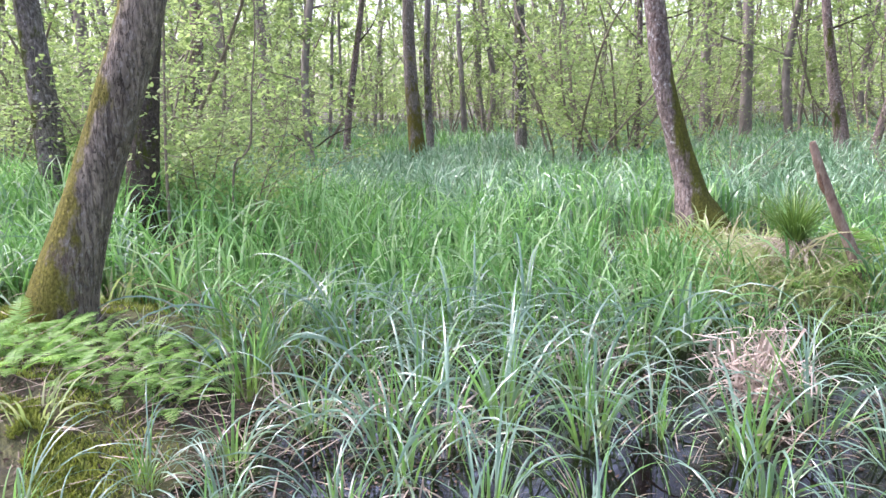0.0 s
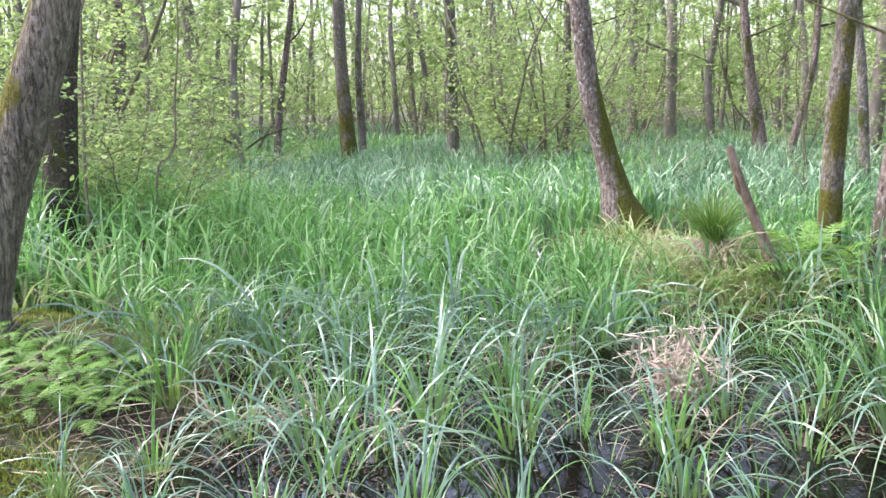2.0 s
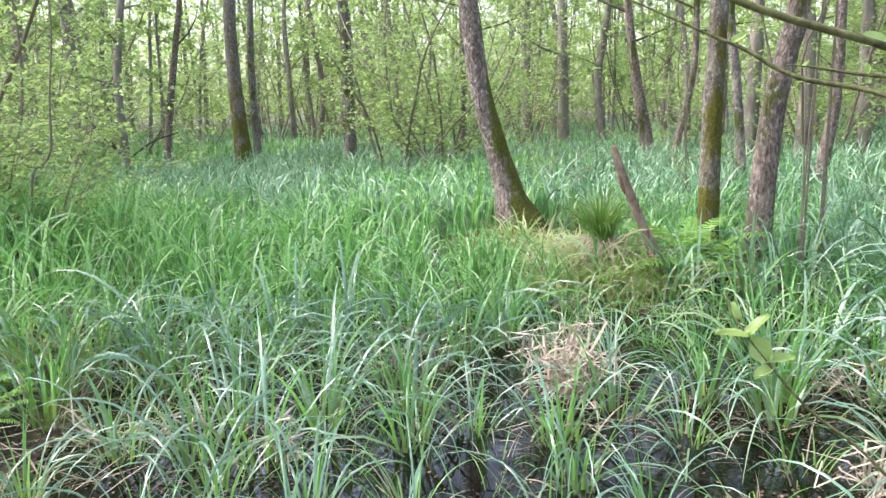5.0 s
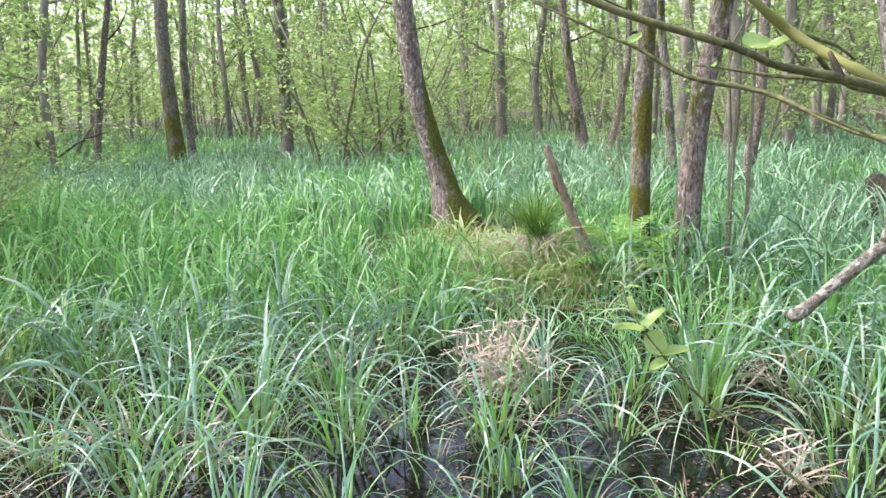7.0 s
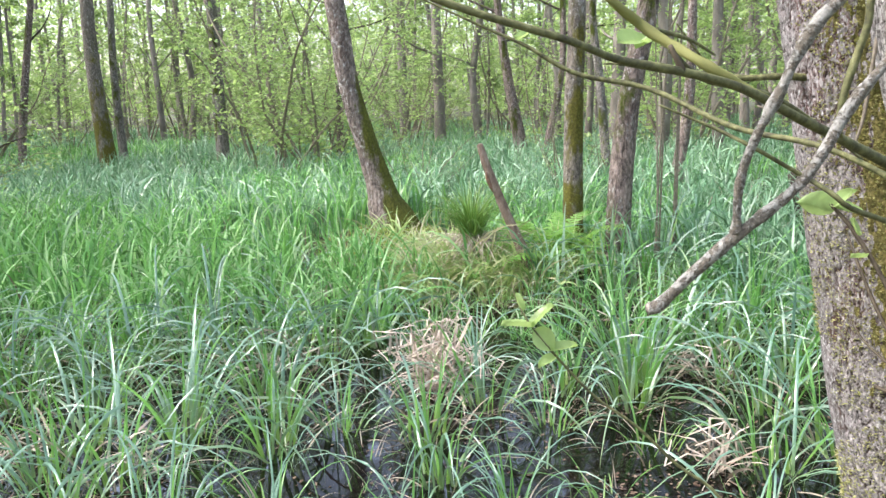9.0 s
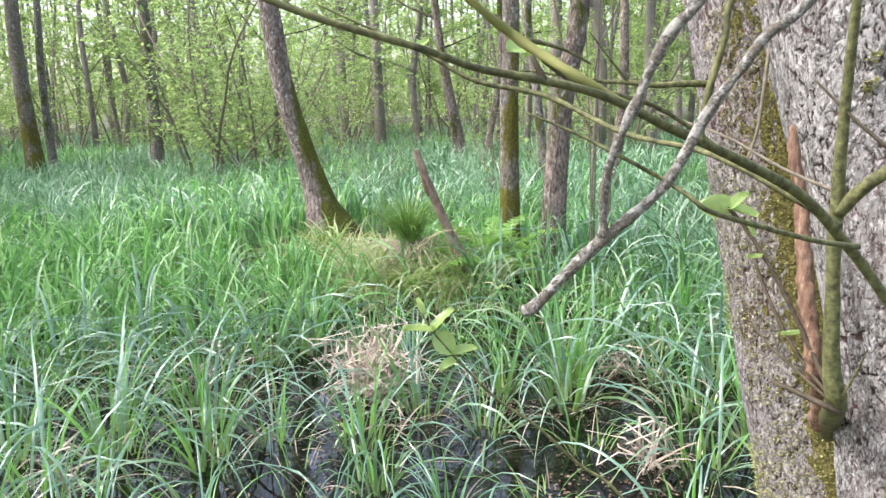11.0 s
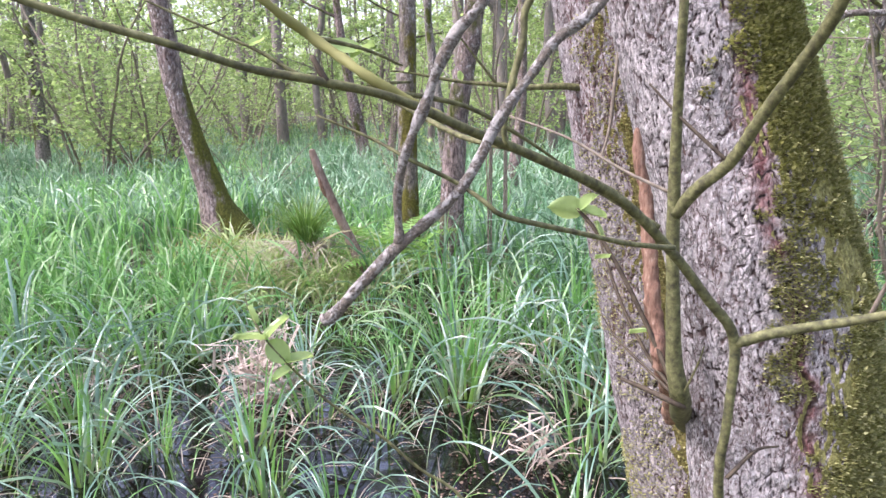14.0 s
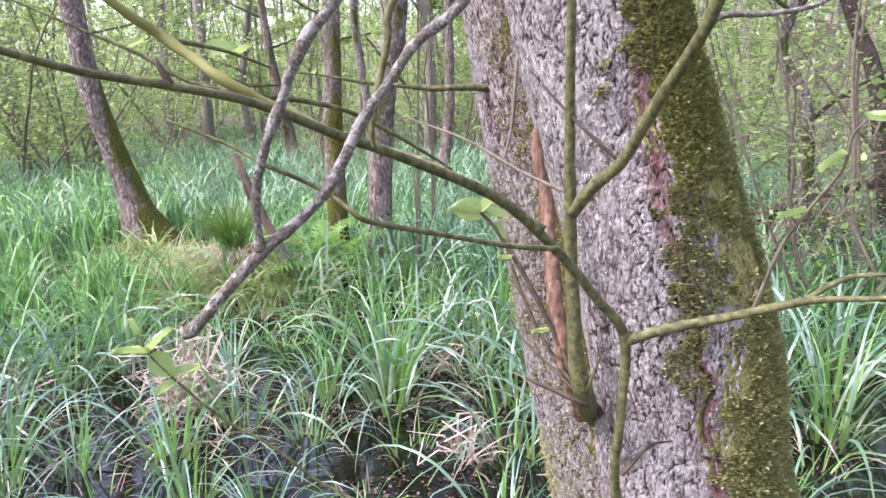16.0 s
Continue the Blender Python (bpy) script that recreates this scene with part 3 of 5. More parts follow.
alder([(-0.55, 18.99, 0.45, 0.235), (-0.64, 18.99, 2.16, 0.180), (-0.64, 18.99, 3.82, 0.157)], 14, BARK_I, "straight dark alder trunk standing in the sedge", 6, z_from=4.5)
alder([(-0.25, 20.6, 0.5, 0.12), (-0.28, 20.6, 2.3, 0.1), (-0.2, 20.6, 4.0, 0.085)], 13, BARK_GREY, "thin grey alder trunk behind a thicker one", 7, z_from=4.5)
alder([(1.84, 17.90, 0.50, 0.170), (1.83, 17.90, 2.42, 0.144), (1.82, 17.91, 3.62, 0.130)], 14, BARK_GREY, "upright pale grey alder trunk in the marsh", 8, z_from=4.5)
alder([(2.47, 7.40, 0.30, 0.30), (2.40, 7.42, 0.48, 0.235), (2.36, 7.43, 0.66, 0.180), (2.24, 7.47, 1.11, 0.139), (2.10, 7.51, 1.69, 0.127), (2.02, 7.53, 2.36, 0.120)], 12, BARK_H,
      "leaning alder with pale flaking patches and mossy curved foot", 9, 48, rings=220, z_from=3.8, slim=0.75, ridges=0.012)
alder([(3.66, 5.93, 0.37, 0.114), (3.66, 5.93, 1.36, 0.100), (3.68, 5.92, 2.27, 0.088)], 12, BARK_I, "straight alder trunk, lower part yellow-green with moss", 10, 40, rings=180, z_from=3.6, slim=0.78, ridges=0.007)
alder([(3.54, 5.06, 0.23, 0.126), (3.56, 5.05, 0.87, 0.113), (3.60, 5.02, 1.45, 0.099), (3.66, 4.98, 1.84, 0.093), (3.70, 4.95, 2.15, 0.090)], 12, BARK_J,
      "brown scaly alder trunk bending slightly, thin stems beside it", 11, 44, rings=200, z_from=3.6, slim=0.77, ridges=0.010)
alder([(6.86, 8.69, 0.5, 0.10), (6.95, 8.63, 1.39, 0.080), (6.96, 8.63, 2.64, 0.064)], 10, BARK_J, "slim brown leaning alder behind the mound", 12)
alder([(6.36, 9.67, 0.6, 0.08), (6.27, 9.72, 1.72, 0.070), (6.18, 9.78, 2.77, 0.061)], 10, BARK_GREY, "slim pale grey alder in the marsh", 13)
alder([(7.75, 15.22, 0.55, 0.17), (7.51, 15.32, 1.99, 0.118), (7.34, 15.40, 3.47, 0.087)], 11, BARK_J, "crooked dark alder with split base", 14, z_from=2.6)
alder([(8.25, 14.91, 0.55, 0.095), (8.51, 14.79, 1.96, 0.076), (8.53, 14.78, 3.42, 0.069)], 10, BARK_J, "thin dark bent alder with bare branches", 15, z_from=2.4)
alder([(4.30, 17.2, 0.5, 0.09), (4.32, 17.2, 2.0, 0.07), (4.3, 17.2, 3.6, 0.06)], 10, BARK_J, "thin dark upright alder among leafy bushes", 16, z_from=2.8)
alder([(5.75, 2.85, 0.3, 0.06), (5.63, 2.82, 1.35, 0.05), (5.52, 2.97, 1.77, 0.045), (5.57, 2.91, 2.1, 0.04)], 6, BARK_GREY, "crooked thin alder stems in a tangle of twigs", 17, z_from=1.4, limbs=16, length=1.6)
alder([(6.85, 2.75, 0.3, 0.085), (6.74, 2.82, 1.11, 0.075), (6.69, 2.9, 1.66, 0.07), (6.6, 3.09, 2.18, 0.06)], 8, BARK_DARK, "dark leaning alder stem over fallen logs", 18, z_from=2.0, length=1.8)


# the near twin-stemmed alder with its shoots
TWIN = thing("alder_tree", (1.45, 0.7, gz(1.45, 0.7)), "near twin-stemmed alder, pale plated bark, mossy flanks, young shoots", "tree", "alder trees")
TWIN_AT = np.array(TWIN.location)


def cells(u, v, wrap, seed):
    """Nearest and second nearest distance to scattered points of a plane that closes after wrap columns, and a number for each cell."""
    iu, iv = np.floor(u).astype(np.int64), np.floor(v).astype(np.int64)
    best, second, tag = np.full(len(u), 9.0), np.full(len(u), 9.0), np.zeros(len(u))
    for du in (-1, 0, 1):
        for dv in (-1, 0, 1):
            cu, cv = iu + du, iv + dv
            h = ((cu % wrap) * 374761393 + cv * 668265263 + seed * 974711) & 0x7FFFFFFF
            h = ((h ^ (h >> 13)) * 1103515245 + 12345) & 0x7FFFFFFF
            g = ((h ^ (h >> 11)) * 69069 + 1) & 0x7FFFFFFF
            d = np.hypot(u - cu - (h % 9973) / 9973, v - cv - (g % 9967) / 9967)
            nearer = d < best
            second = np.where(nearer, best, np.minimum(second, d))
            tag = np.where(nearer, (g % 1009) / 1009, tag)
            best = np.where(nearer, d, best)
    return best, second, tag


def bark_plates(P, segs, girth, seed, tears):
    """Depth of furrowed bark over a trunk's rings, how dark its cracks are coloured, and how far the red bark under it
    lies open; tears: torn lines down the trunk.
    """
    n = len(P) // segs
    u = np.tile(np.arange(segs) / segs, n)
    z = P[:, 2]
    wu, wv = fbm(P * 55, 3, seed) - 0.44, fbm(P * 55 + 7.7, 3, seed + 4) - 0.44
    depth, crack_tone = np.zeros(len(P)), np.zeros(len(P))
    for wide, tall, deep, share, gap in ((0.019, 0.046, 0.0030, 1.0, 0.13), (0.0095, 0.0135, 0.0008, 0.5, 0.2)):
        wrap = int(girth / wide)
        a, b, tag = cells(u * wrap + wu * 1.1 * (0.019 / wide) ** 0.5, z / tall + wv * 0.9, wrap, seed + int(wide * 1000))
        crack = 1 - smooth(0.0, gap, b - a)
        crack = crack * smooth(0.36, 0.54, fbm(P * np.array([30, 30, 14]) + wide * 900, 3, seed + 9) + 0.12 * share)
        depth += -deep * crack + deep * 0.6 * (tag - 0.5) + deep * 0.12 * (b - a)
        crack_tone = np.maximum(crack_tone, crack * share)
    sore = np.zeros(len(P))
    for rows, axis in tears:
        W = spline(rows, 60)[::-1]
        ax = np.stack([np.interp(z, axis[:, 2], axis[:, c]) for c in range(4)], 1)
        at = np.stack([np.interp(W[:, 2], axis[:, 2], axis[:, c]) for c in range(2)], 1)
        bearing = np.interp(z, W[:, 2], np.arctan2(W[:, 1] - at[:, 1], W[:, 0] - at[:, 0]))
        off = (np.arctan2(P[:, 1] - ax[:, 1], P[:, 0] - ax[:, 0]) - bearing + math.pi) % (2 * math.pi) - math.pi
        off = off * ax[:, 3] + 0.020 * (fbm(P * np.array([0, 0, 30.0]), 3, seed + 5) - 0.44)
        inside = smooth(W[0, 2] - 0.02, W[0, 2] + 0.03, z) * (1 - smooth(W[-1, 2] - 0.03, W[-1, 2] + 0.02, z))
        rift = (1 - smooth(0.001, 0.0055, np.abs(off))) * inside * (1 - smooth(1.16, 1.30, z)) * smooth(0.26, 0.40, fbm(P * np.array([0, 0, 14.0]) + 3, 2, seed + 6))
        depth = depth - 0.006 * rift
        crack_tone = np.maximum(crack_tone, rift)
        sore = np.maximum(sore, np.exp(-(off / 0.015) ** 2) * inside * smooth(0.32, 0.52, fbm(P * 45, 3, seed + 7) + 0.06))
    return depth + 0.0012 * (fbm(P * 140, 3, seed + 2) - 0.44), crack_tone, sore


def twin_trunk(ctrl, height, material, seed, label, segs, low, high, rows, tears=()):
    rng = np.random.default_rng(seed)
    L = spline(grown(ctrl, height, rng, 0.03), 900)
    zs = np.concatenate([np.linspace(L[0, 2], low, 40)[:-1], np.linspace(low, high, rows)[:-1], np.linspace(high, L[-1, 2], 70)])
    L = np.stack([np.interp(zs, L[:, 2], L[:, c]) for c in range(4)], 1)
    g = Geo()
    P, N = tube(g, L, segs, 0.035, 4, seed)
    depth, crack_tone, sore = bark_plates(P, segs, 0.9, seed, [(t, L) for t in tears])
    g.v[-1][: len(P)] += N * depth[:, None]
    P = g.v[-1][: len(P)]
    me = g.mesh("trunk", material, origin=TWIN_AT)
    me.attributes.new("crack_dark", "FLOAT", "POINT").data.foreach_set("value", np.concatenate([crack_tone, [0, 0]]).astype(np.float32))
    me.attributes.new("red_bark", "FLOAT", "POINT").data.foreach_set("value", np.concatenate([sore, [0, 0]]).astype(np.float32))
    ob = part("trunk", me, TWIN, label)
    return ob, L, P, N


M2, M2L, M2P, M2N = twin_trunk([(1.50, 0.47, -0.2, 0.24), (1.44, 0.53, 0.35, 0.178), (1.364, 0.621, 0.86, 0.145), (1.354, 0.641, 1.07, 0.141), (1.324, 0.681, 1.27, 0.135), (1.292, 0.726, 1.47, 0.130),
                               (1.262, 0.756, 1.63, 0.127), (1.20, 0.82, 2.1, 0.13), (1.15, 0.88, 2.6, 0.12)], 13, BARK_M, 21, "pale grey plated bark with red cracks and moss", 270, 0.76, 1.74, 310,
                               [[(1.185, 0.615, 1.60), (1.205, 0.595, 1.45), (1.229, 0.572, 1.276), (1.241, 0.556, 1.241), (1.253, 0.541, 1.195), (1.246, 0.539, 1.133), (1.255, 0.525, 1.086), (1.250, 0.527, 1.038), (1.258, 0.514, 0.982), (1.27, 0.50, 0.86), (1.29, 0.48, 0.78)]])
M1, M1L, M1P, M1N = twin_trunk([(1.80, 0.93, -0.2, 0.24), (1.75, 0.99, 0.3, 0.195), (1.715, 1.032, 0.565, 0.182), (1.663, 1.093, 0.896, 0.169), (1.623, 1.135, 1.171, 0.160), (1.582, 1.177, 1.458, 0.150),
                               (1.547, 1.210, 1.696, 0.142), (1.48, 1.27, 2.2, 0.132), (1.42, 1.33, 2.7, 0.12)], 12, BARK_M1, 22, "grey plated bark darkened by moss on one flank", 220, 0.44, 1.85, 300)


def moss_fur(P, N, side, count, cover, seed, owner, z_max=1.9, z_min=0.4, length=0.014):
    """Short moss shoots on the flank of a trunk."""
    rng = np.random.default_rng(seed)
    side = np.array(side) / np.linalg.norm(side)
    ok = (P[:, 2] < z_max) & (P[:, 2] > z_min)
    P, N = P[ok], N[ok]
    k = rng.integers(0, len(P), count * 4)
    patch = N[k] @ side + 2.0 * (fbm(P[k] * (9, 9, 6.0), 4, seed) - 0.44) + 0.9 * (fbm(P[k] * 45, 2, seed + 1) - 0.36) + 0.4 * (1.2 - P[k, 2])
    k = k[patch > cover][:count]
    B = P[k] + rng.normal(0, 0.003, (len(k), 3))
    az = np.arctan2(N[k, 1], N[k, 0]) + rng.normal(0, 0.9, len(k))
    g = Geo()
    blades(g, B - TWIN_AT, rng.uniform(0.5, 1.4, len(k)) * length, rng.uniform(0.003, 0.0075, len(k)), az, rng.uniform(0.5, 1.4, len(k)), rng.uniform(0.0, 1.2, len(k)), 2)
    return part("moss", g.mesh("moss", MOSS), owner, "shaggy olive-green moss")


moss_fur(M2P, M2N, (0.62, -0.78, 0), 80000, 0.44, 31, M2, z_min=0.7, length=0.0065)
moss_fur(M1P, M1N, (0.69, -0.73, 0), 48000, -0.74, 32, M1, length=0.006)
tw, tl = [], Geo()
crown(np.random.default_rng(41), tw, tl, M2L, 3.0, 10, 2.2, 0.08)
crown(np.random.default_rng(42), tw, tl, M1L, 3.2, 10, 2.0, 0.08)
for w in tw:
    part("limb", w.mesh("limb", BARK_DARK, origin=TWIN_AT), TWIN)
part("crown", tl.mesh("crown", LEAF, origin=TWIN_AT), TWIN, "sparse fresh green spring leaves")


def shoot(rows, material, owner, name, label, segs=10, n=60, rough=0.12, grain=60, seed=0, knots=0.0, slim=0.85):
    """A branch through control rows; owner is a thing or a part. Parts are kept in the owner's space."""
    L = spline(rows, n)
    L[:, 3] *= slim
    if knots:
        L[:, 3] *= 1 + knots * (fbm(L[:, :3] * 60, 2, seed) - 0.4) * 2
    g = Geo()
    tube(g, L, segs, rough, grain, seed)
    return part(name, g.mesh(name, material, origin=np.array(owner.matrix_world.translation) if owner.parent is None else TWIN_AT), owner, label)


bpy.context.view_layer.update()
LONG = shoot([(1.25, 0.52, 0.35, 0.014), (1.08, 0.49, 0.75, 0.011), (0.984, 0.456, 1.055, 0.0087), (0.971, 0.441, 1.157, 0.0077), (0.969, 0.436, 1.246, 0.0085), (0.930, 0.441, 1.295, 0.0078), (0.892, 0.446, 1.338, 0.0076),
              (0.831, 0.442, 1.388, 0.0076), (0.779, 0.434, 1.416, 0.0071), (0.684, 0.417, 1.451, 0.0059), (0.629, 0.403, 1.468, 0.0054), (0.564, 0.391, 1.491, 0.0046), (0.508, 0.381, 1.502, 0.0042),
              (0.465, 0.381, 1.509, 0.0036), (0.424, 0.368, 1.519, 0.0033), (0.339, 0.385, 1.547, 0.0032), (0.25, 0.40, 1.60, 0.003), (0.15, 0.42, 1.68, 0.002)], TWIG_GREEN, TWIN, "branch", "long olive-green algae-covered branch", 12, 170, seed=3, slim=0.64)
shoot([(0.970, 0.435, 1.243, 0.0068), (0.999, 0.407, 1.257, 0.0063), (1.044, 0.360, 1.272, 0.0056), (1.066, 0.303, 1.294, 0.0048), (1.072, 0.269, 1.302, 0.0036), (1.077, 0.233, 1.309, 0.0030), (1.09, 0.15, 1.33, 0.002)], TWIG_GREEN, LONG, "side_twig", "", 10, 50, seed=4)
shoot([(1.066, 0.303, 1.294, 0.0034), (1.091, 0.275, 1.318, 0.0032), (1.113, 0.250, 1.322, 0.0026), (1.14, 0.20, 1.33, 0.0018)], TWIG_GREEN, LONG, "side_twig", "", 8, 24, seed=5)
shoot([(0.510, 0.381, 1.502, 0.003), (0.506, 0.382, 1.510, 0.0024), (0.503, 0.384, 1.517, 0.0018)], TWIG_DARK, LONG, "bud_stub", "", 8, 8)
shoot([(0.973, 0.439, 1.093, 0.0032), (1.006, 0.430, 1.119, 0.0021), (1.036, 0.423, 1.119, 0.0012)], TWIG_DARK, LONG, "side_twig", "", 6, 12)
shoot([(0.866, 0.432, 1.354, 0.0036), (0.851, 0.416, 1.358, 0.0032), (0.810, 0.402, 1.366, 0.0028), (0.768, 0.392, 1.375, 0.0026), (0.704, 0.380, 1.392, 0.0024), (0.662, 0.366, 1.403, 0.0024), (0.616, 0.350, 1.416, 0.0021), (0.606, 0.355, 1.425, 0.0020),
       (0.600, 0.368, 1.433, 0.0018), (0.586, 0.374, 1.442, 0.0017), (0.560, 0.372, 1.454, 0.0016), (0.546, 0.392, 1.466, 0.0013), (0.515, 0.41, 1.482, 0.0008)], TWIG_GREEN, LONG, "side_twig", "thin olive twig", 8, 70, seed=6)
shoot([(0.86, 0.44, 1.372, 0.0035), (0.793, 0.526, 1.433, 0.0033), (0.762, 0.625, 1.454, 0.0034), (0.726, 0.717, 1.494, 0.0035), (0.659, 0.760, 1.513, 0.0031), (0.610, 0.786, 1.545, 0.0025), (0.577, 0.803, 1.562, 0.0019), (0.5, 0.83, 1.60, 0.0012)], TWIG_GREEN, LONG, "side_twig", "thin pale olive twig", 8, 60, seed=7)
shoot([(0.605, 0.398, 1.477, 0.0036), (0.575, 0.402, 1.492, 0.0038), (0.552, 0.412, 1.507, 0.0042), (0.543, 0.436, 1.521, 0.0044), (0.528, 0.452, 1.536, 0.0042), (0.503, 0.452, 1.553, 0.0038), (0.46, 0.465, 1.595, 0.003)], MOSS, LONG, "side_branch", "bright moss-green branch", 12, 90, 0.35, 120, seed=8)

UPRIGHT = shoot([(1.40, 0.86, 0.90, 0.02), (1.29, 0.775, 0.97, 0.022), (1.20, 0.70, 1.03, 0.021), (1.118, 0.632, 1.093, 0.0175), (1.099, 0.627, 1.143, 0.0144), (1.080, 0.618, 1.256, 0.0109), (1.065, 0.608, 1.347, 0.0105), (1.045, 0.590, 1.472, 0.0080), (1.021, 0.565, 1.597, 0.0069), (1.0, 0.54, 1.85, 0.005), (0.98, 0.5, 2.2, 0.002)],
                TWIG_GREEN, TWIN, "branch", "upright olive-green shoot from the trunk", 14, 110, seed=9, slim=0.78)
shoot([(1.066, 0.607, 1.348, 0.0106), (1.068, 0.573, 1.384, 0.0095), (1.075, 0.535, 1.416, 0.0085), (1.068, 0.480, 1.484, 0.0080), (1.058, 0.428, 1.539, 0.0080), (1.045, 0.394, 1.579, 0.0081), (1.02, 0.34, 1.66, 0.007), (0.98, 0.25, 1.85, 0.004)],
      TWIG_GREEN, UPRIGHT, "side_branch", "", 12, 70, seed=10)
shoot([(1.058, 0.427, 1.542, 0.0036), (1.071, 0.409, 1.566, 0.0039), (1.110, 0.387, 1.568, 0.0034), (1.145, 0.365, 1.573, 0.0031), (1.177, 0.348, 1.587, 0.0029), (1.25, 0.3, 1.65, 0.002)], TWIG_LICHEN, UPRIGHT, "side_twig", "", 8, 40, seed=11)
shoot([(1.073, 0.538, 1.416, 0.0032), (1.047, 0.581, 1.462, 0.0027), (1.032, 0.623, 1.506, 0.0017)], TWIG_DARK, UPRIGHT, "side_twig", "", 6, 14)
shoot([(1.065, 0.60, 1.37, 0.003), (1.03, 0.66, 1.40, 0.0026), (0.99, 0.72, 1.44, 0.0022), (0.95, 0.80, 1.47, 0.0014)], TWIG_BROWN, UPRIGHT, "side_twig", "", 6, 18)

FAR_SIDE = shoot([(1.52, 1.17, 1.50, 0.012), (1.40, 1.21, 1.515, 0.0085), (1.326, 1.245, 1.514, 0.0072), (1.275, 1.275, 1.521, 0.0062), (1.216, 1.315, 1.527, 0.0045), (1.115, 1.36, 1.547, 0.0028), (1.08, 1.37, 1.55, 0.0015)], TWIG_GREEN, TWIN, "branch", "olive branch reaching out level from the stem", 10, 60, 0.2, 40, seed=27)
shoot([(1.275, 1.275, 1.521, 0.004), (1.24, 1.28, 1.56, 0.003), (1.19, 1.29, 1.62, 0.002)], TWIG_GREEN, FAR_SIDE, "side_twig", "", 6, 14, seed=28)
SPUR = shoot([(1.22, 0.72, 1.02, 0.007), (1.116, 0.638, 1.095, 0.0047), (1.102, 0.668, 1.164, 0.0043), (1.078, 0.704, 1.249, 0.0039), (1.056, 0.737, 1.311, 0.0035), (1.040, 0.760, 1.342, 0.0027)], TWIG_DARK, TWIN, "branch", "thin dark leafy shoot", 8, 40, seed=12)
shoot([(1.2, 0.70, 1.04, 0.006), (1.115, 0.626, 1.079, 0.0054), (1.092, 0.663, 1.094, 0.0047), (1.071, 0.697, 1.106, 0.0028)], TWIG_DARK, TWIN, "branch", "short dark twig", 8, 16)
shoot([(1.26, 0.77, 0.98, 0.018), (1.19, 0.71, 1.05, 0.016), (1.117, 0.666, 1.128, 0.0140), (1.116, 0.682, 1.199, 0.0142), (1.117, 0.695, 1.285, 0.0118), (1.118, 0.707, 1.363, 0.0102), (1.112, 0.714, 1.402, 0.0095), (1.109, 0.716, 1.436, 0.0075), (1.108, 0.716, 1.449, 0.003)],
             DEADWOOD, TWIN, "dead_shoot", "broken barkless reddish-brown dead shoot", 22, 140, 0.4, 90, 13, slim=0.85)
shoot([(1.173, 0.806, 1.70, 0.0033), (1.162, 0.817, 1.511, 0.0036), (1.157, 0.821, 1.444, 0.0032), (1.147, 0.83, 1.394, 0.0024)], TWIG_BROWN, TWIN, "dead_twig", "pale hanging dead twig", 6, 30, 0.2, 80, 14)

for k, rows in enumerate([[(1.2, 0.71, 1.03, 0.005), (1.119, 0.635, 1.087, 0.0036), (1.109, 0.675, 1.128, 0.0032), (1.104, 0.721, 1.185, 0.003), (1.11, 0.769, 1.25, 0.0026), (1.121, 0.80, 1.287, 0.0014)],
                          [(1.2, 0.71, 1.03, 0.004), (1.119, 0.635, 1.083, 0.003), (1.117, 0.694, 1.113, 0.0026), (1.115, 0.751, 1.142, 0.002), (1.12, 0.788, 1.168, 0.001)],
                          [(1.19, 0.70, 1.04, 0.003), (1.114, 0.626, 1.091, 0.002), (1.104, 0.592, 1.151, 0.0016), (1.093, 0.575, 1.18, 0.0008)]]):
    shoot(rows, TWIG_DARK if k < 2 else TWIG_GREEN, TWIN, "branch", "thin dark twig from the crotch", 7, 30, seed=90 + k)
for k, rows in enumerate([[(0.574, 0.452, 1.502, 0.0022), (0.607, 0.47, 1.496, 0.002), (0.646, 0.485, 1.492, 0.0022), (0.692, 0.494, 1.482, 0.002), (0.753, 0.503, 1.455, 0.0018), (0.809, 0.512, 1.426, 0.001)],
                          [(0.553, 0.45, 1.518, 0.002), (0.593, 0.476, 1.505, 0.0016), (0.636, 0.501, 1.505, 0.0009)], [(0.534, 0.45, 1.533, 0.0018), (0.576, 0.462, 1.527, 0.0014), (0.62, 0.486, 1.517, 0.0008)]]):
    shoot(rows, TWIG_GREEN, LONG, "side_twig", "", 7, 30, seed=95 + k, slim=1.0)


# the dead lichen-covered limb that hangs in front
STICK = shoot([(0.515, 0.417, 1.345, 0.0046), (0.523, 0.414, 1.349, 0.0055), (0.540, 0.400, 1.373, 0.0054), (0.557, 0.386, 1.395, 0.0056), (0.593, 0.372, 1.427, 0.0047), (0.609, 0.365, 1.452, 0.0047), (0.623, 0.361, 1.478, 0.0050),
               (0.643, 0.350, 1.509, 0.0047), (0.657, 0.345, 1.528, 0.0050), (0.690, 0.339, 1.554, 0.0051), (0.78, 0.38, 1.64, 0.0065), (0.95, 0.55, 1.82, 0.010), (1.15, 0.80, 2.15, 0.018)], TWIG_LICHEN, TWIN, "dead_branch", "grey lichen-crusted dead branch with broken tip", 14, 220, 0.22, 110, 15, 0.4, slim=0.78)
shoot([(0.559, 0.385, 1.399, 0.0050), (0.556, 0.380, 1.434, 0.0038), (0.560, 0.371, 1.463, 0.0044), (0.568, 0.362, 1.490, 0.0044), (0.573, 0.357, 1.508, 0.0040), (0.582, 0.349, 1.530, 0.0043), (0.596, 0.336, 1.551, 0.0039), (0.63, 0.31, 1.62, 0.003)],
      TWIG_LICHEN, STICK, "fork", "", 14, 130, 0.24, 110, 16, 0.45, slim=0.78)
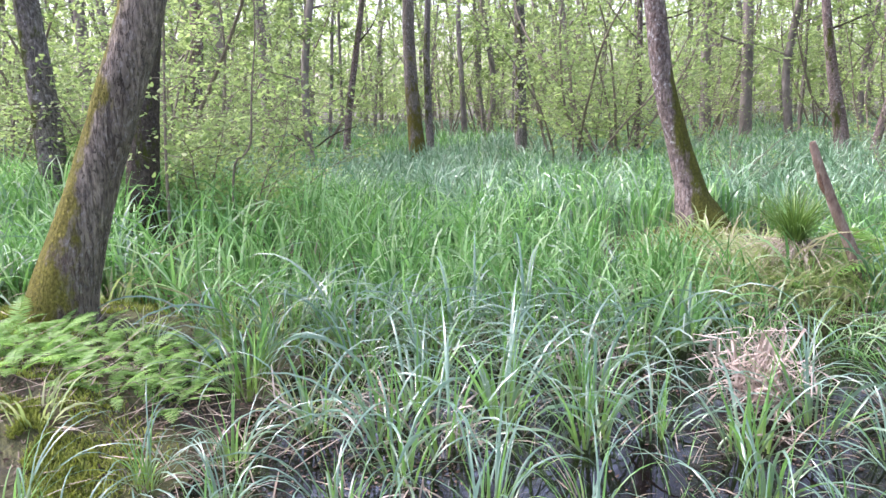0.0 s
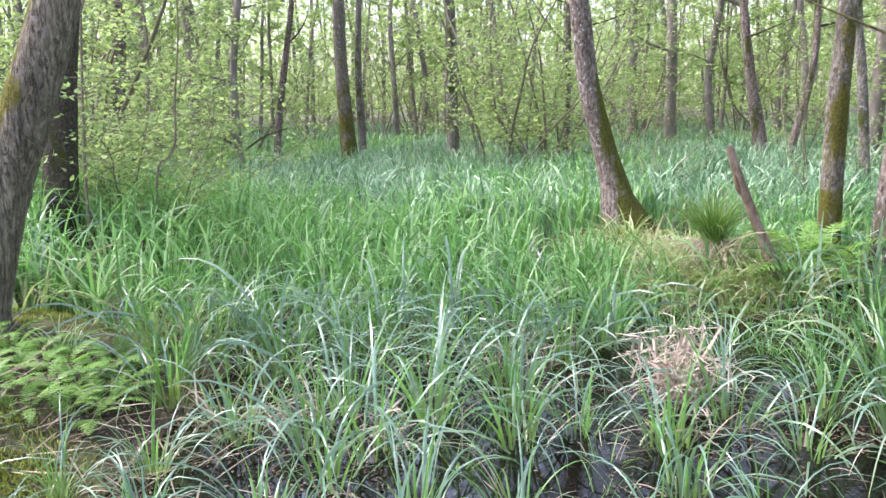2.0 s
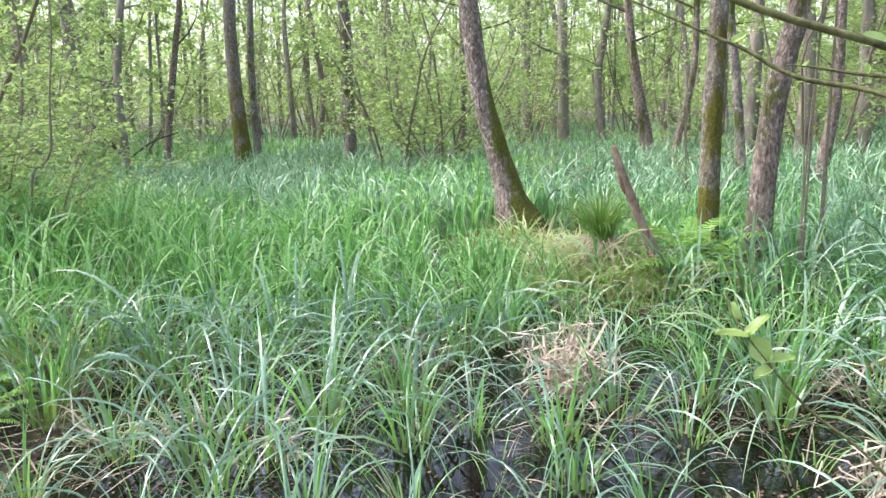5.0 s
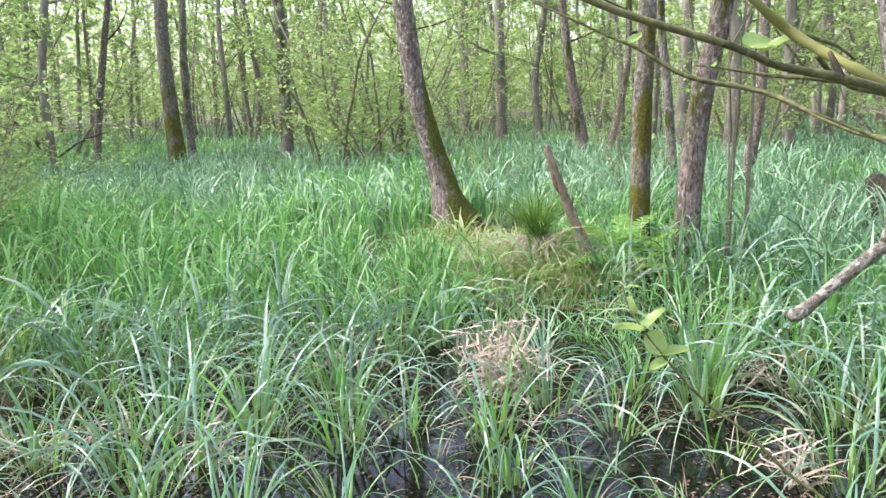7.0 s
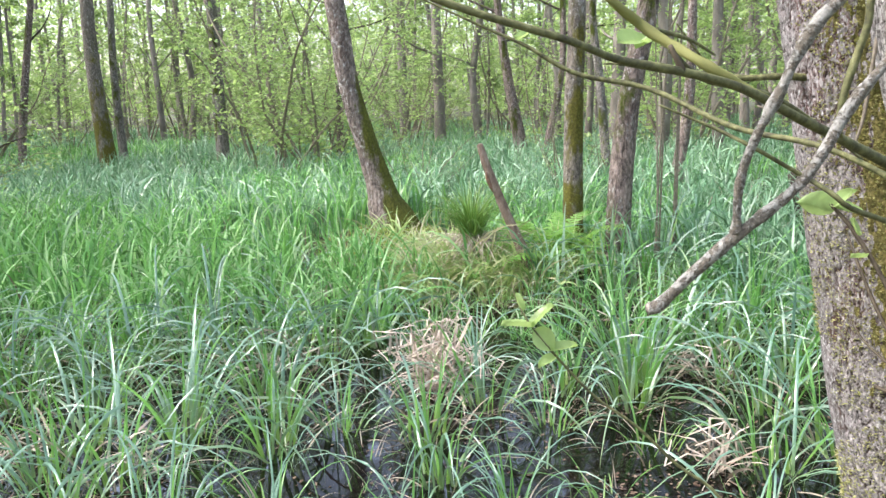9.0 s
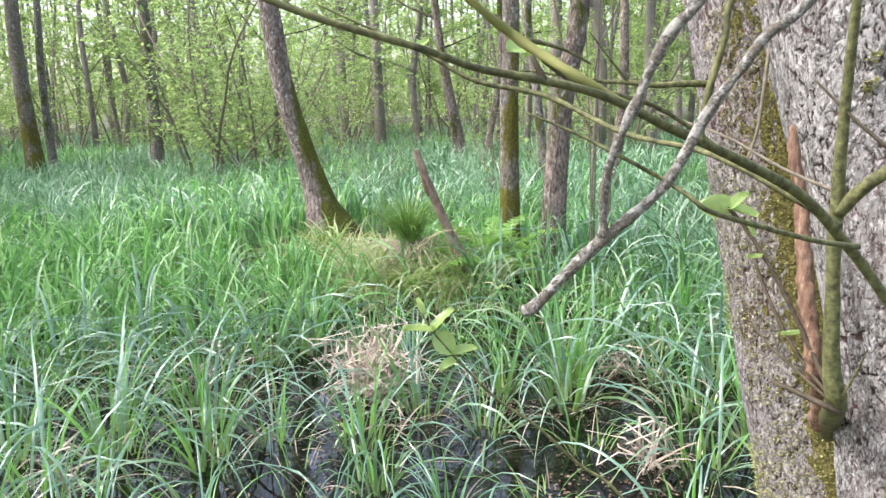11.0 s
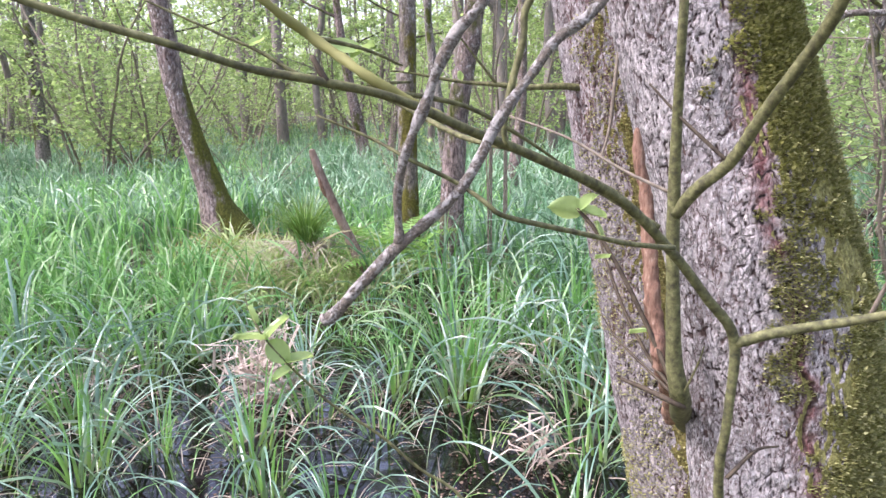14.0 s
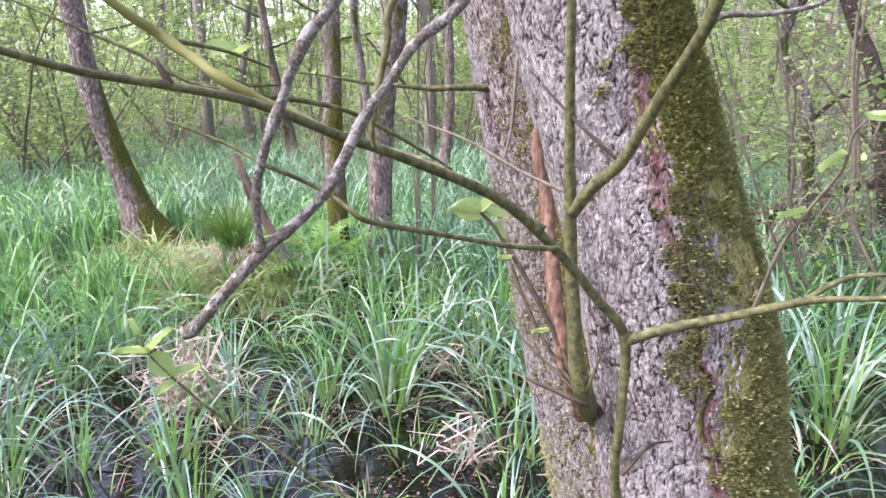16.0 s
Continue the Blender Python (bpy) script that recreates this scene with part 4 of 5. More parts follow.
shoot([(0.654, 0.394, 1.456, 0.0016), (0.650, 0.394, 1.467, 0.0024), (0.653, 0.392, 1.492, 0.0031), (0.660, 0.385, 1.530, 0.0031), (0.664, 0.382, 1.557, 0.0034), (0.70, 0.36, 1.60, 0.0036), (0.76, 0.37, 1.63, 0.004)], TWIG_GREEN, STICK, "side_twig", "dark olive twig", 8, 40, 0.15, 60, 17)
shoot([(0.690, 0.339, 1.554, 0.004), (0.668, 0.345, 1.56, 0.0032), (0.664, 0.343, 1.572, 0.0024)], TWIG_LICHEN, STICK, "broken_spur", "", 8, 8)
g = Geo()
tube(g, np.array([(0.5175, 0.4158, 1.3466, 0.0036), (0.5160, 0.4165, 1.3458, 0.0035), (0.5150, 0.4170, 1.3453, 0.0022)]), 12, 0.6, 300, 5)
part("broken_end", g.mesh("broken_end", CUT, origin=TWIN_AT), STICK, "pale splintered broken end")


# ---- broad young alder leaves close to the camera ----
def broad_leaf(length, width, cup, curl, seed):
    """An ovate leaf with pleated side veins; lies along +y, stalk at the origin."""
    rng = np.random.default_rng(seed)
    nu, nv = 15, 25
    u, v = np.meshgrid(np.linspace(-1, 1, nu), np.linspace(0, 1, nv))
    half = width / 2 * np.sin(math.pi * np.clip(v, 0, 1) ** 0.85) ** 0.62 * (1 + 0.035 * np.sin(v * 60))
    x = u * half
    y = v * length * (1 - 0.05 * np.abs(u))
    z = cup * width * np.abs(u) ** 1.3 * 0.6 - curl * length * v ** 2 + 0.018 * width * np.sin((v - 0.45 * np.abs(u)) * 44) * (np.abs(u) > 0.06)
    z += rng.normal(0, 0.0002, z.shape)
    V = np.stack([x, y, z], -1).reshape(-1, 3)
    i, j = np.arange(nv - 1)[:, None] * nu, np.arange(nu - 1)[None]
    g = Geo().add(V, np.stack([i + j, i + j + 1, i + nu + j + 1, i + nu + j], -1).reshape(-1, 4))
    return g.mesh("leaf", NEAR_LEAF)


LEAVES = [broad_leaf(0.040, 0.030, 0.35, 0.25, 1), broad_leaf(0.034, 0.019, 0.55, 0.1, 2), broad_leaf(0.026, 0.013, 0.7, -0.1, 3)]


def leaf(owner, kind, at, towards, roll=0.0, label="", scale=1.0):
    """A leaf with its stalk end at a place, pointing to another place."""
    d = Vector(towards) - Vector(at)
    m = Matrix.Translation(at) @ d.to_track_quat("Y", "Z").to_matrix().to_4x4() @ pose(0, 0, 0, 0, roll, 0) @ Matrix.Scale(scale, 4)
    org = Matrix.Translation(-Vector(owner.matrix_world.translation if owner.parent is None else TWIN_AT))
    return part("leaf", LEAVES[kind], owner, label, org @ m)


SAPLING = thing("alder_sapling", (0.93, 0.50, gz(0.93, 0.50)), "young alder sapling with a few broad fresh leaves", "sapling")
bpy.context.view_layer.update()
STEM = [(0.93, 0.50, gz(0.93, 0.5) - 0.03, 0.006), (0.86, 0.54, 0.7, 0.005), (0.80, 0.572, 0.95, 0.0046), (0.746, 0.601, 1.063, 0.0042), (0.706, 0.623, 1.100, 0.0042), (0.666, 0.641, 1.144, 0.0038), (0.626, 0.657, 1.177, 0.0034), (0.593, 0.668, 1.215, 0.0033), (0.563, 0.679, 1.255, 0.0027), (0.554, 0.699, 1.282, 0.0022), (0.552, 0.706, 1.30, 0.001)]
shoot(STEM, TWIG_GREEN, SAPLING, "stem", "dark slender stem", 8, 90, seed=18, slim=0.42)
leaf(SAPLING, 1, (0.563, 0.679, 1.256), (0.530, 0.692, 1.262), 10)
leaf(SAPLING, 1, (0.563, 0.679, 1.256), (0.590, 0.684, 1.279), -20)
leaf(SAPLING, 0, (0.564, 0.679, 1.254), (0.584, 0.664, 1.230), 62, scale=0.78)
leaf(SAPLING, 1, (0.580, 0.672, 1.230), (0.612, 0.662, 1.238), 15, scale=0.85)
leaf(SAPLING, 1, (0.586, 0.670, 1.224), (0.560, 0.666, 1.217), -10, scale=0.75)
leaf(SAPLING, 2, (0.557, 0.692, 1.270), (0.549, 0.694, 1.288), 30, scale=0.8)
leaf(FAR_SIDE, 1, (1.115, 1.36, 1.547), (1.10, 1.33, 1.56), 40, scale=0.8)
leaf(FAR_SIDE, 2, (1.216, 1.315, 1.527), (1.20, 1.30, 1.55), 20)
leaf(SPUR, 0, (1.046, 0.752, 1.334), (1.010, 0.79, 1.348), 70, scale=1.25)
leaf(SPUR, 1, (1.044, 0.756, 1.338), (1.050, 0.73, 1.362), 60, scale=1.1)
leaf(SPUR, 1, (1.044, 0.756, 1.336), (1.080, 0.74, 1.328), 30, scale=1.2)
leaf(SPUR, 2, (1.070, 0.718, 1.275), (1.03, 0.73, 1.27), 10)
leaf(SPUR, 2, (1.098, 0.674, 1.175), (1.07, 0.70, 1.165), 10)
leaf(SPUR, 2, (1.06, 0.73, 1.30), (1.055, 0.75, 1.33), 10)
RT = shoot([(1.075, 0.36, 1.27, 0.003), (1.055, 0.322, 1.344, 0.0022), (1.039, 0.289, 1.385, 0.0018), (1.024, 0.253, 1.426, 0.0017), (1.009, 0.239, 1.455, 0.0014), (0.995, 0.220, 1.469, 0.0011)], TWIG_BROWN, TWIN, "branch", "thin leafy twig", 6, 30, seed=19)
leaf(RT, 1, (0.995, 0.222, 1.468), (0.985, 0.20, 1.468), 5)
leaf(RT, 2, (1.016, 0.245, 1.44), (1.00, 0.26, 1.42), 40)
leaf(RT, 2, (1.039, 0.289, 1.385), (1.03, 0.31, 1.375), 10)
leaf(LONG, 2, (0.60, 0.79, 1.55), (0.63, 0.80, 1.56), 10, scale=0.9)
leaf(LONG, 0, (0.62, 0.62, 1.535), (0.655, 0.615, 1.545), 40, scale=0.8)
leaf(LONG, 2, (0.64, 0.62, 1.53), (0.665, 0.60, 1.542), 10)

# ---- dead wood ----
def wood_thing(name, rows, material, label, category, seed, segs=14, n=50, rough=0.15, grain=12, ridges=0.002, group=""):
    L = spline(rows, n)
    at = L[np.argmin(L[:, 2]), :3]
    ob = thing(name, at, label, category, group)
    g = Geo()
    tube(g, L, segs, rough, grain, seed, ridges)
    part("stem", g.mesh("stem", material, origin=at), ob)
    return ob


stob = wood_thing("broken_trunk", [(2.93, 5.19, 0.05, 0.07), (2.86, 5.23, 0.26, 0.048), (2.72, 5.30, 0.63, 0.033), (2.61, 5.35, 0.93, 0.030), (2.565, 5.375, 1.08, 0.028), (2.545, 5.383, 1.15, 0.020)], STOB,
                  "leaning broken dead trunk with weathered brown bark", "dead trunk", 51, 24, 80, 0.14, 9, 0.006)
g = Geo()
tube(g, spline([(2.632, 5.335, 0.80, 0.012), (2.598, 5.33, 0.86, 0.017), (2.578, 5.335, 0.925, 0.012), (2.57, 5.34, 0.95, 0.003)], 12), 8, 0.3, 40, 3)
part("splinter", g.mesh("splinter", DEADWOOD, origin=np.array(stob.location)), stob, "reddish torn splinter")
wood_thing("tree_stump", [(6.5, 5.95, 0.0, 0.20), (6.42, 6.0, 0.3, 0.15), (6.36, 6.05, 0.52, 0.13), (6.3, 6.1, 0.68, 0.08)], BARK_DARK, "dark rotten stump behind the sedge", "stump", 52, 24, 40, 0.2, 5, 0.008)
for k, (rows, lab) in enumerate([
        ([(5.9, 4.35, 0.28, 0.09), (6.6, 3.6, 0.40, 0.10), (7.4, 2.6, 0.38, 0.09)], "mossy fallen log lying on the mound"),
        ([(6.0, 3.2, 0.30, 0.07), (6.7, 3.55, 0.55, 0.075), (7.5, 3.9, 0.42, 0.06)], "brown fallen log across another"),
        ([(5.6, 3.9, 0.22, 0.045), (6.5, 3.3, 0.62, 0.045), (7.2, 2.9, 0.75, 0.035)], "slanting fallen pole against logs")]):
    wood_thing("fallen_log", rows, BARK_A if k == 0 else BARK_DARK, lab, "log", 60 + k, 18, 40, 0.18, 4, 0.006, "fallen logs")
for k, rows in enumerate([
        [(-3.2, 19.6, 0.35, 0.05), (-3.9, 19.9, 1.1, 0.04), (-4.6, 20.3, 1.9, 0.025)],
        [(-3.2, 19.6, 0.35, 0.03), (-2.6, 19.4, 0.75, 0.02), (-2.0, 19.3, 0.95, 0.012)],
        [(-3.4, 6.6, 0.25, 0.02), (-3.0, 6.2, 0.8, 0.016), (-2.5, 6.1, 1.3, 0.008)]]):
    wood_thing("fallen_branch", rows, BARK_DARK, "dark bare fallen branch caught in the sedge", "branch", 70 + k, 8, 24, 0.15, 10, 0.0, "fallen branches")
# thin pole-like stems beside the scaly alder
for k, (x, y, dx, top, r) in enumerate([(3.84, 4.95, 0.10, 5.5, 0.007), (3.95, 4.92, 0.05, 5.0, 0.009), (3.90, 5.08, 0.16, 4.6, 0.007), (4.02, 4.98, 0.0, 4.0, 0.007), (3.78, 4.88, -0.06, 3.0, 0.006), (-2.35, 6.7, 0.1, 3.0, 0.012)]):
    z = gz(x, y) - 0.05
    wood_thing("alder_pole", [(x, y, z, r * 1.3), (x + dx * 0.3, y, z + top * 0.3, r), (x + dx * 1.1, y, z + top * 0.65, r * 0.7), (x + dx * 2, y, z + top, r * 0.3)], TWIG_BROWN,
               "thin upright brown stem beside a trunk", "stem", 80 + k, 8, 30, 0.12, 8, 0.0, "thin stems")

wood_thing("alder_pole", [(-1.95, 7.25, gz(-1.95, 7.25) - 0.05, 0.014), (-1.93, 7.25, 0.6, 0.012), (-1.886, 7.254, 0.98, 0.011), (-1.79, 7.275, 1.07, 0.010), (-1.73, 7.29, 1.2, 0.010), (-1.70, 7.3, 1.6, 0.009), (-1.62, 7.3, 2.3, 0.007), (-1.66, 7.35, 3.2, 0.003)], TWIG_BROWN,
           "thin crooked dark stem among leafy bushes", "stem", 89, 8, 50, 0.15, 8, 0.0, "thin stems")


# ---- bushes ----
def make_bush(seed, stems, height, spread, leaf_size, twigs, many=1.0, thick=1.0):
    """Meshes of the single stems and the leaves of one bush."""
    rng = np.random.default_rng(seed)
    meshes, leaves, spots = [], Geo(), []
    for k in range(stems):
        wood = Geo()
        az = k * 6.283 / stems + rng.uniform(-0.5, 0.5)
        ln = height * rng.uniform(0.6, 1.1)
        L = limb_lines(rng, (0.15 * math.cos(az), 0.15 * math.sin(az), -0.1), (math.cos(az) * spread, math.sin(az) * spread, 1.0), ln, (0.010 + 0.004 * ln) * thick, 0.22, 8)
        tube(wood, spline(L, 14), 6, 0.12, 5, k, caps=False)
        for f in np.linspace(0.18, 1.0, twigs):
            q = np.array([np.interp(f * 7, np.arange(8), L[:, c]) for c in range(4)])
            ta = rng.uniform(0, 6.283)
            tl = rng.uniform(0.4, 1.0) * (1.15 - 0.4 * f) * height / 3.6
            TL = limb_lines(rng, q[:3], (math.cos(ta), math.sin(ta), rng.uniform(-0.1, 0.5)), tl, 0.005, 0.25, 5)
            tube(wood, TL, 3, caps=False)
            n = int((12 + tl * 26) * many)
            f2 = rng.uniform(0.1, 1, n)
            spots.append(np.stack([np.interp(f2 * 4, np.arange(5), TL[:, c]) for c in range(3)], 1) + rng.normal(0, 1, (n, 3)) * (0.09, 0.09, 0.05))
        meshes.append(wood.mesh("stem", TWIG_BROWN))
    leaf_cloud(leaves, np.concatenate(spots), leaf_size, rng, 0.15, 0.4)
    return meshes, leaves.mesh("foliage", LEAF)


BUSHES = [make_bush(101 + k, *a) for k, a in enumerate([(6, 4.2, 0.6, 0.075, 15, 0.8), (6, 5.4, 0.5, 0.08, 18, 0.8), (6, 2.8, 0.7, 0.065, 12, 0.7), (5, 6.4, 0.4, 0.085, 20, 0.85), (5, 3.6, 0.65, 0.075, 14, 0.75), (7, 2.3, 0.75, 0.05, 15, 1.1, 0.5)])]
BUSH_AT = [(-5.1, 15.0), (-4.5, 17.9), (-4.9, 26.8), (-5.7, 12.6), (-6.1, 10.4), (2.5, 15.2), (3.5, 15.6), (3.0, 23.2), (1.8, 36.5), (3.4, 17.0), (4.3, 17.9), (9.2, 28.0), (12.9, 30.9), (12.3, 25.7), (9.4, 17.1),
           (3.8, 21.7), (5.2, 27.7), (10.5, 27.8), (9.5, 12.2), (9.2, 5.6), (8.8, 4.3), (-3.6, 9.6), (-4.4, 11.2), (-7.5, 13.0), (-8.0, 17.0), (-3.6, 23.0), (-7.0, 22.0), (6.5, 20.5), (7.6, 22.5), (11.8, 14.8), (13.5, 18.0),
           (16.0, 21.0), (11.0, 9.6), (13.0, 11.8), (16.5, 15.5), (10.5, 6.8), (12.0, 3.5), (9.5, 2.0), (7.8, 1.2), (14.5, 7.0), (-2.15, 7.6), (-2.75, 8.3), (-2.2, 9.6), (-3.3, 8.7), (-2.2, 30.0), (-6.5, 30.0), (0.2, 31.0), (2.4, 29.0), (8.2, 33.0), (5.0, 34.0), (16.0, 28.0), (19.0, 24.0), (20.0, 17.0), (18.5, 11.0), (-10.0, 20.0), (-11, 15)]
rng = np.random.default_rng(7)
for k, (x, y) in enumerate(BUSH_AT):
    ob = thing("bush", (x, y, gz(x, y)), "leafy alder bush with fresh light-green spring leaves", "bush", "leafy bushes")
    stems, leaves = BUSHES[5 if math.hypot(x, y) < 10 and x < 0 else k % 5]
    for w in stems:
        part("stem", w, ob)
    part("foliage", leaves, ob)
    ob.rotation_euler = (0, 0, rng.uniform(0, 6.28))
    s = rng.uniform(0.85, 1.2)
    ob.scale = (s, s, s * rng.uniform(0.9, 1.15))


# ---- the wood further off ----
TANGLE = [make_bush(151 + k, *a) for k, a in enumerate([(8, 2.6, 0.7, 0.05, 16, 0.22), (7, 3.2, 0.6, 0.05, 18, 0.25)])]
for k, (x, y, s) in enumerate([(5.3, 2.5, 1.0), (5.7, 2.1, 0.9), (6.1, 3.1, 1.0), (6.9, 2.3, 1.1), (5.0, 3.1, 0.7), (5.6, 9.3, 0.55), (3.9, 10.8, 0.6)]):
    ob = thing("bush", (x, y, gz(x, y)), "twiggy half-bare bush with few young leaves", "bush", "twiggy bushes")
    stems, leaves = TANGLE[k % 2]
    for w in stems:
        part("stem", w, ob)
    part("foliage", leaves, ob)
    ob.rotation_euler, ob.scale = (0, 0, k * 1.7), (s, s, s)


def make_far_tree(seed, height, radius, lean, z_from, limbs, length):
    rng = np.random.default_rng(seed)
    C = [(0, 0, -0.3, radius * 1.35), (0.02, 0.0, 0.4, radius * 1.05), (lean * 0.2, rng.normal(0, 0.1), 2.2, radius * 0.9), (lean * 0.6, rng.normal(0, 0.15), 4.4, radius * 0.8)]
    L = spline(grown(C, height, rng), 30)
    t, w, l = Geo(), Geo(), Geo()
    tube(t, L, 10, 0.08, 3, seed)
    crown(rng, w, l, L, z_from, limbs, length, 0.12, 19, 7)
    return t.mesh("trunk", HAZED_WOOD), w.mesh("branchwork", HAZED_WOOD), l.mesh("crown", LEAF)


FAR = [make_far_tree(201 + k, *a) for k, a in enumerate([(17, 0.14, 0.3, 2.3, 21, 2.0), (11, 0.09, -0.5, 1.9, 14, 1.7), (18, 0.17, 0.1, 2.9, 20, 2.3), (10, 0.07, 0.7, 1.5, 14, 1.5), (12, 0.11, -0.2, 2.1, 15, 1.8), (9, 0.055, 0.4, 1.3, 12, 1.3)])]
rng = np.random.default_rng(17)
placed = [(-0.6, 19.0), (1.8, 17.9), (-2.4, 20.3), (7.7, 15.2)]
while len(placed) < 205:
    r = math.sqrt(rng.uniform(15 ** 2, 46 ** 2))
    if rng.uniform() < 0.87:
        a = radians(rng.uniform(-38, 76))
    else:
        a = radians(rng.uniform(76, 322))
        r = rng.uniform(5, 30)
    x, y = r * math.sin(a), r * math.cos(a)
    if r < 27 and -9 < math.degrees(a) < 8 or r < 20 and 8 <= math.degrees(a) < 30:
        continue
    if min((x - p) ** 2 + (y - q) ** 2 for p, q in placed) < 1.1:
        continue
    placed.append((x, y))
    ob = thing("alder_tree", (x, y, gz(x, y)), "slender grey-brown alder in the wood behind, fresh leaves", "tree", "wood of slender alders")
    trunk, limbs, top = FAR[int(rng.integers(0, 6))]
    part("trunk", trunk, ob)
    part("branchwork", limbs, ob, kind="stuff")
    part("crown", top, ob)
    ob.rotation_euler = (0, 0, rng.uniform(0, 6.28))
    s = rng.uniform(0.8, 1.2)
    ob.scale = (s, s, s)


def far_woods():
    """The wood past the last single trees: uncountable trunks and leaves all round."""
    rng = np.random.default_rng(23)
    g, l = Geo(), Geo()
    for k in range(900):
        r, a = rng.uniform(44, 85), rng.uniform(0, 6.283)
        x, y, h, w = r * math.sin(a), r * math.cos(a), rng.uniform(11, 16), rng.uniform(0.05, 0.15)
        le = rng.normal(0, 0.6, 2)
        tube(g, np.array([(x, y, 0, w), (x + le[0] * 0.4, y + le[1] * 0.4, h * 0.5, w * 0.8), (x + le[0], y + le[1], h, w * 0.2)]), 5, caps=False)
    n = 175000
    r, a = np.sqrt(rng.uniform(38 ** 2, 85 ** 2, n)), np.radians(rng.uniform(-45, 85, n))
    a[:22000] = rng.uniform(0, 6.283, 22000)
    z = 0.8 + 13 * rng.beta(1.1, 2.0, n)
    P = np.stack([r * np.sin(a), r * np.cos(a), z], 1)
    P = P[fbm(P * (0.25, 0.25, 0.4), 3, 77) > 0.36]
    leaf_cloud(l, P, 0.36, rng, 0.1, 0.5)
    ob = thing("far_woods", (0, 60, 0), "distant spring wood of thin trunks and pale green leaves", "woods", kind="stuff")
    part("trunks", g.mesh("trunks", HAZED_WOOD, origin=(0, 60, 0)), ob)
    part("leaves", l.mesh("leaves", LEAF, origin=(0, 60, 0)), ob)


far_woods()


# ---- ferns ----
def make_frond(seed, length, arch):
    """One feathery frond: a bowed stalk with paired leaflets cut into small lobes; along +x from the origin."""
    rng = np.random.default_rng(seed)
    g = Geo()
    s = np.linspace(0, 1, 20)
    th = 0.55 + arch * s
    x = np.concatenate([[0], np.cumsum(np.sin(th[1:]) * length / 19)])
    z = np.concatenate([[0], np.cumsum(np.cos(th[1:]) * length / 19)])
    C = np.stack([x, 0 * x, z], 1)
    tube(g, np.column_stack([C, 0.0028 * (1 - 0.75 * s)]), 4, caps=False)
    V, Q = [], []
    for f in np.linspace(0.14, 0.985, 17):
        c = np.array([np.interp(f, s, C[:, k]) for k in range(3)])
        t = np.interp(f, s, th)
        fwd, up = np.array([math.sin(t), 0, math.cos(t)]), np.array([-math.cos(t), 0, math.sin(t)])
        ln = length * 0.21 * math.sin(math.pi * min(1, (f * 0.92 + 0.06))) ** 0.8
        for sgn in (-1, 1):
            d = np.array([0, sgn, 0]) * 0.9 + fwd * 0.42 - up * 0.12 + rng.normal(0, 0.05, 3)
            d /= np.linalg.norm(d)
            lobe = fwd - d * (fwd @ d)
            for e0, e1, w0, w1 in ((0, 0.3, 0.7, 1.0), (0.3, 0.65, 0.9, 0.75), (0.65, 1.0, 0.65, 0.08)):
                for w in (-1, 1):
                    p, q = c + d * ln * e0, c + d * ln * e1
                    wl = length * 0.021 * (0.45 + ln / length * 3)
                    dip = up * 0.12 * wl
                    V += [p, q, q + lobe * wl * w1 * w - dip, p + lobe * wl * w0 * w - dip]
                    Q.append(np.arange(4) + len(V) - 4)
    g.add(np.array(V), np.array(Q))
    return g.mesh("frond", FERN)


FRONDS = [make_frond(301 + k, ln, ar) for k, (ln, ar) in enumerate([(0.62, 1.35), (0.5, 1.5), (0.7, 1.2), (0.42, 1.6)])]
rng = np.random.default_rng(29)
FERN_AT = [(2.2, 5.7, 7, 0.62), (2.38, 5.45, 7, 0.6), (3.0, 5.35, 9, 0.95), (3.2, 5.2, 9, 0.95), (3.1, 5.75, 9, 1.0), (3.4, 5.4, 9, 0.95), (3.05, 5.55, 8, 0.9), (3.3, 5.6, 8, 0.95), (3.45, 5.15, 7, 0.8), (7.3, 4.2, 7, 0.7), (-2.4, 3.3, 4, 0.4), (-1.95, 2.75, 3, 0.4)]
while len(FERN_AT) < 54:
    x, y = rng.uniform(-2.4, -1.2), rng.uniform(3.35, 4.35)
    if (x + 2.2) ** 2 + (y - 4.4) ** 2 > 0.24 ** 2 and y > 3.1 - 0.28 * x - 0.55 and min(math.hypot(x - f[0], y - f[1]) for f in FERN_AT) > 0.10:
        FERN_AT.append((x, y, int(rng.integers(6, 9)), rng.uniform(0.34, 0.46)))
for x, y, n, s in FERN_AT:
    ob = thing("fern", (x, y, gz(x, y) - 0.01), "fresh yellow-green lady fern with feathery fronds on the bank", "fern", "ferns")
    for j in range(n):
        part("frond", FRONDS[int(rng.integers(0, 4))], ob, "", pose(0.02 * math.cos(j), 0.02 * math.sin(j), 0, rng.normal(0, 6), rng.uniform(-14, 14), j * 360 / n + rng.uniform(-20, 20)) @ Matrix.Scale(s * rng.uniform(0.65, 1.05), 4))


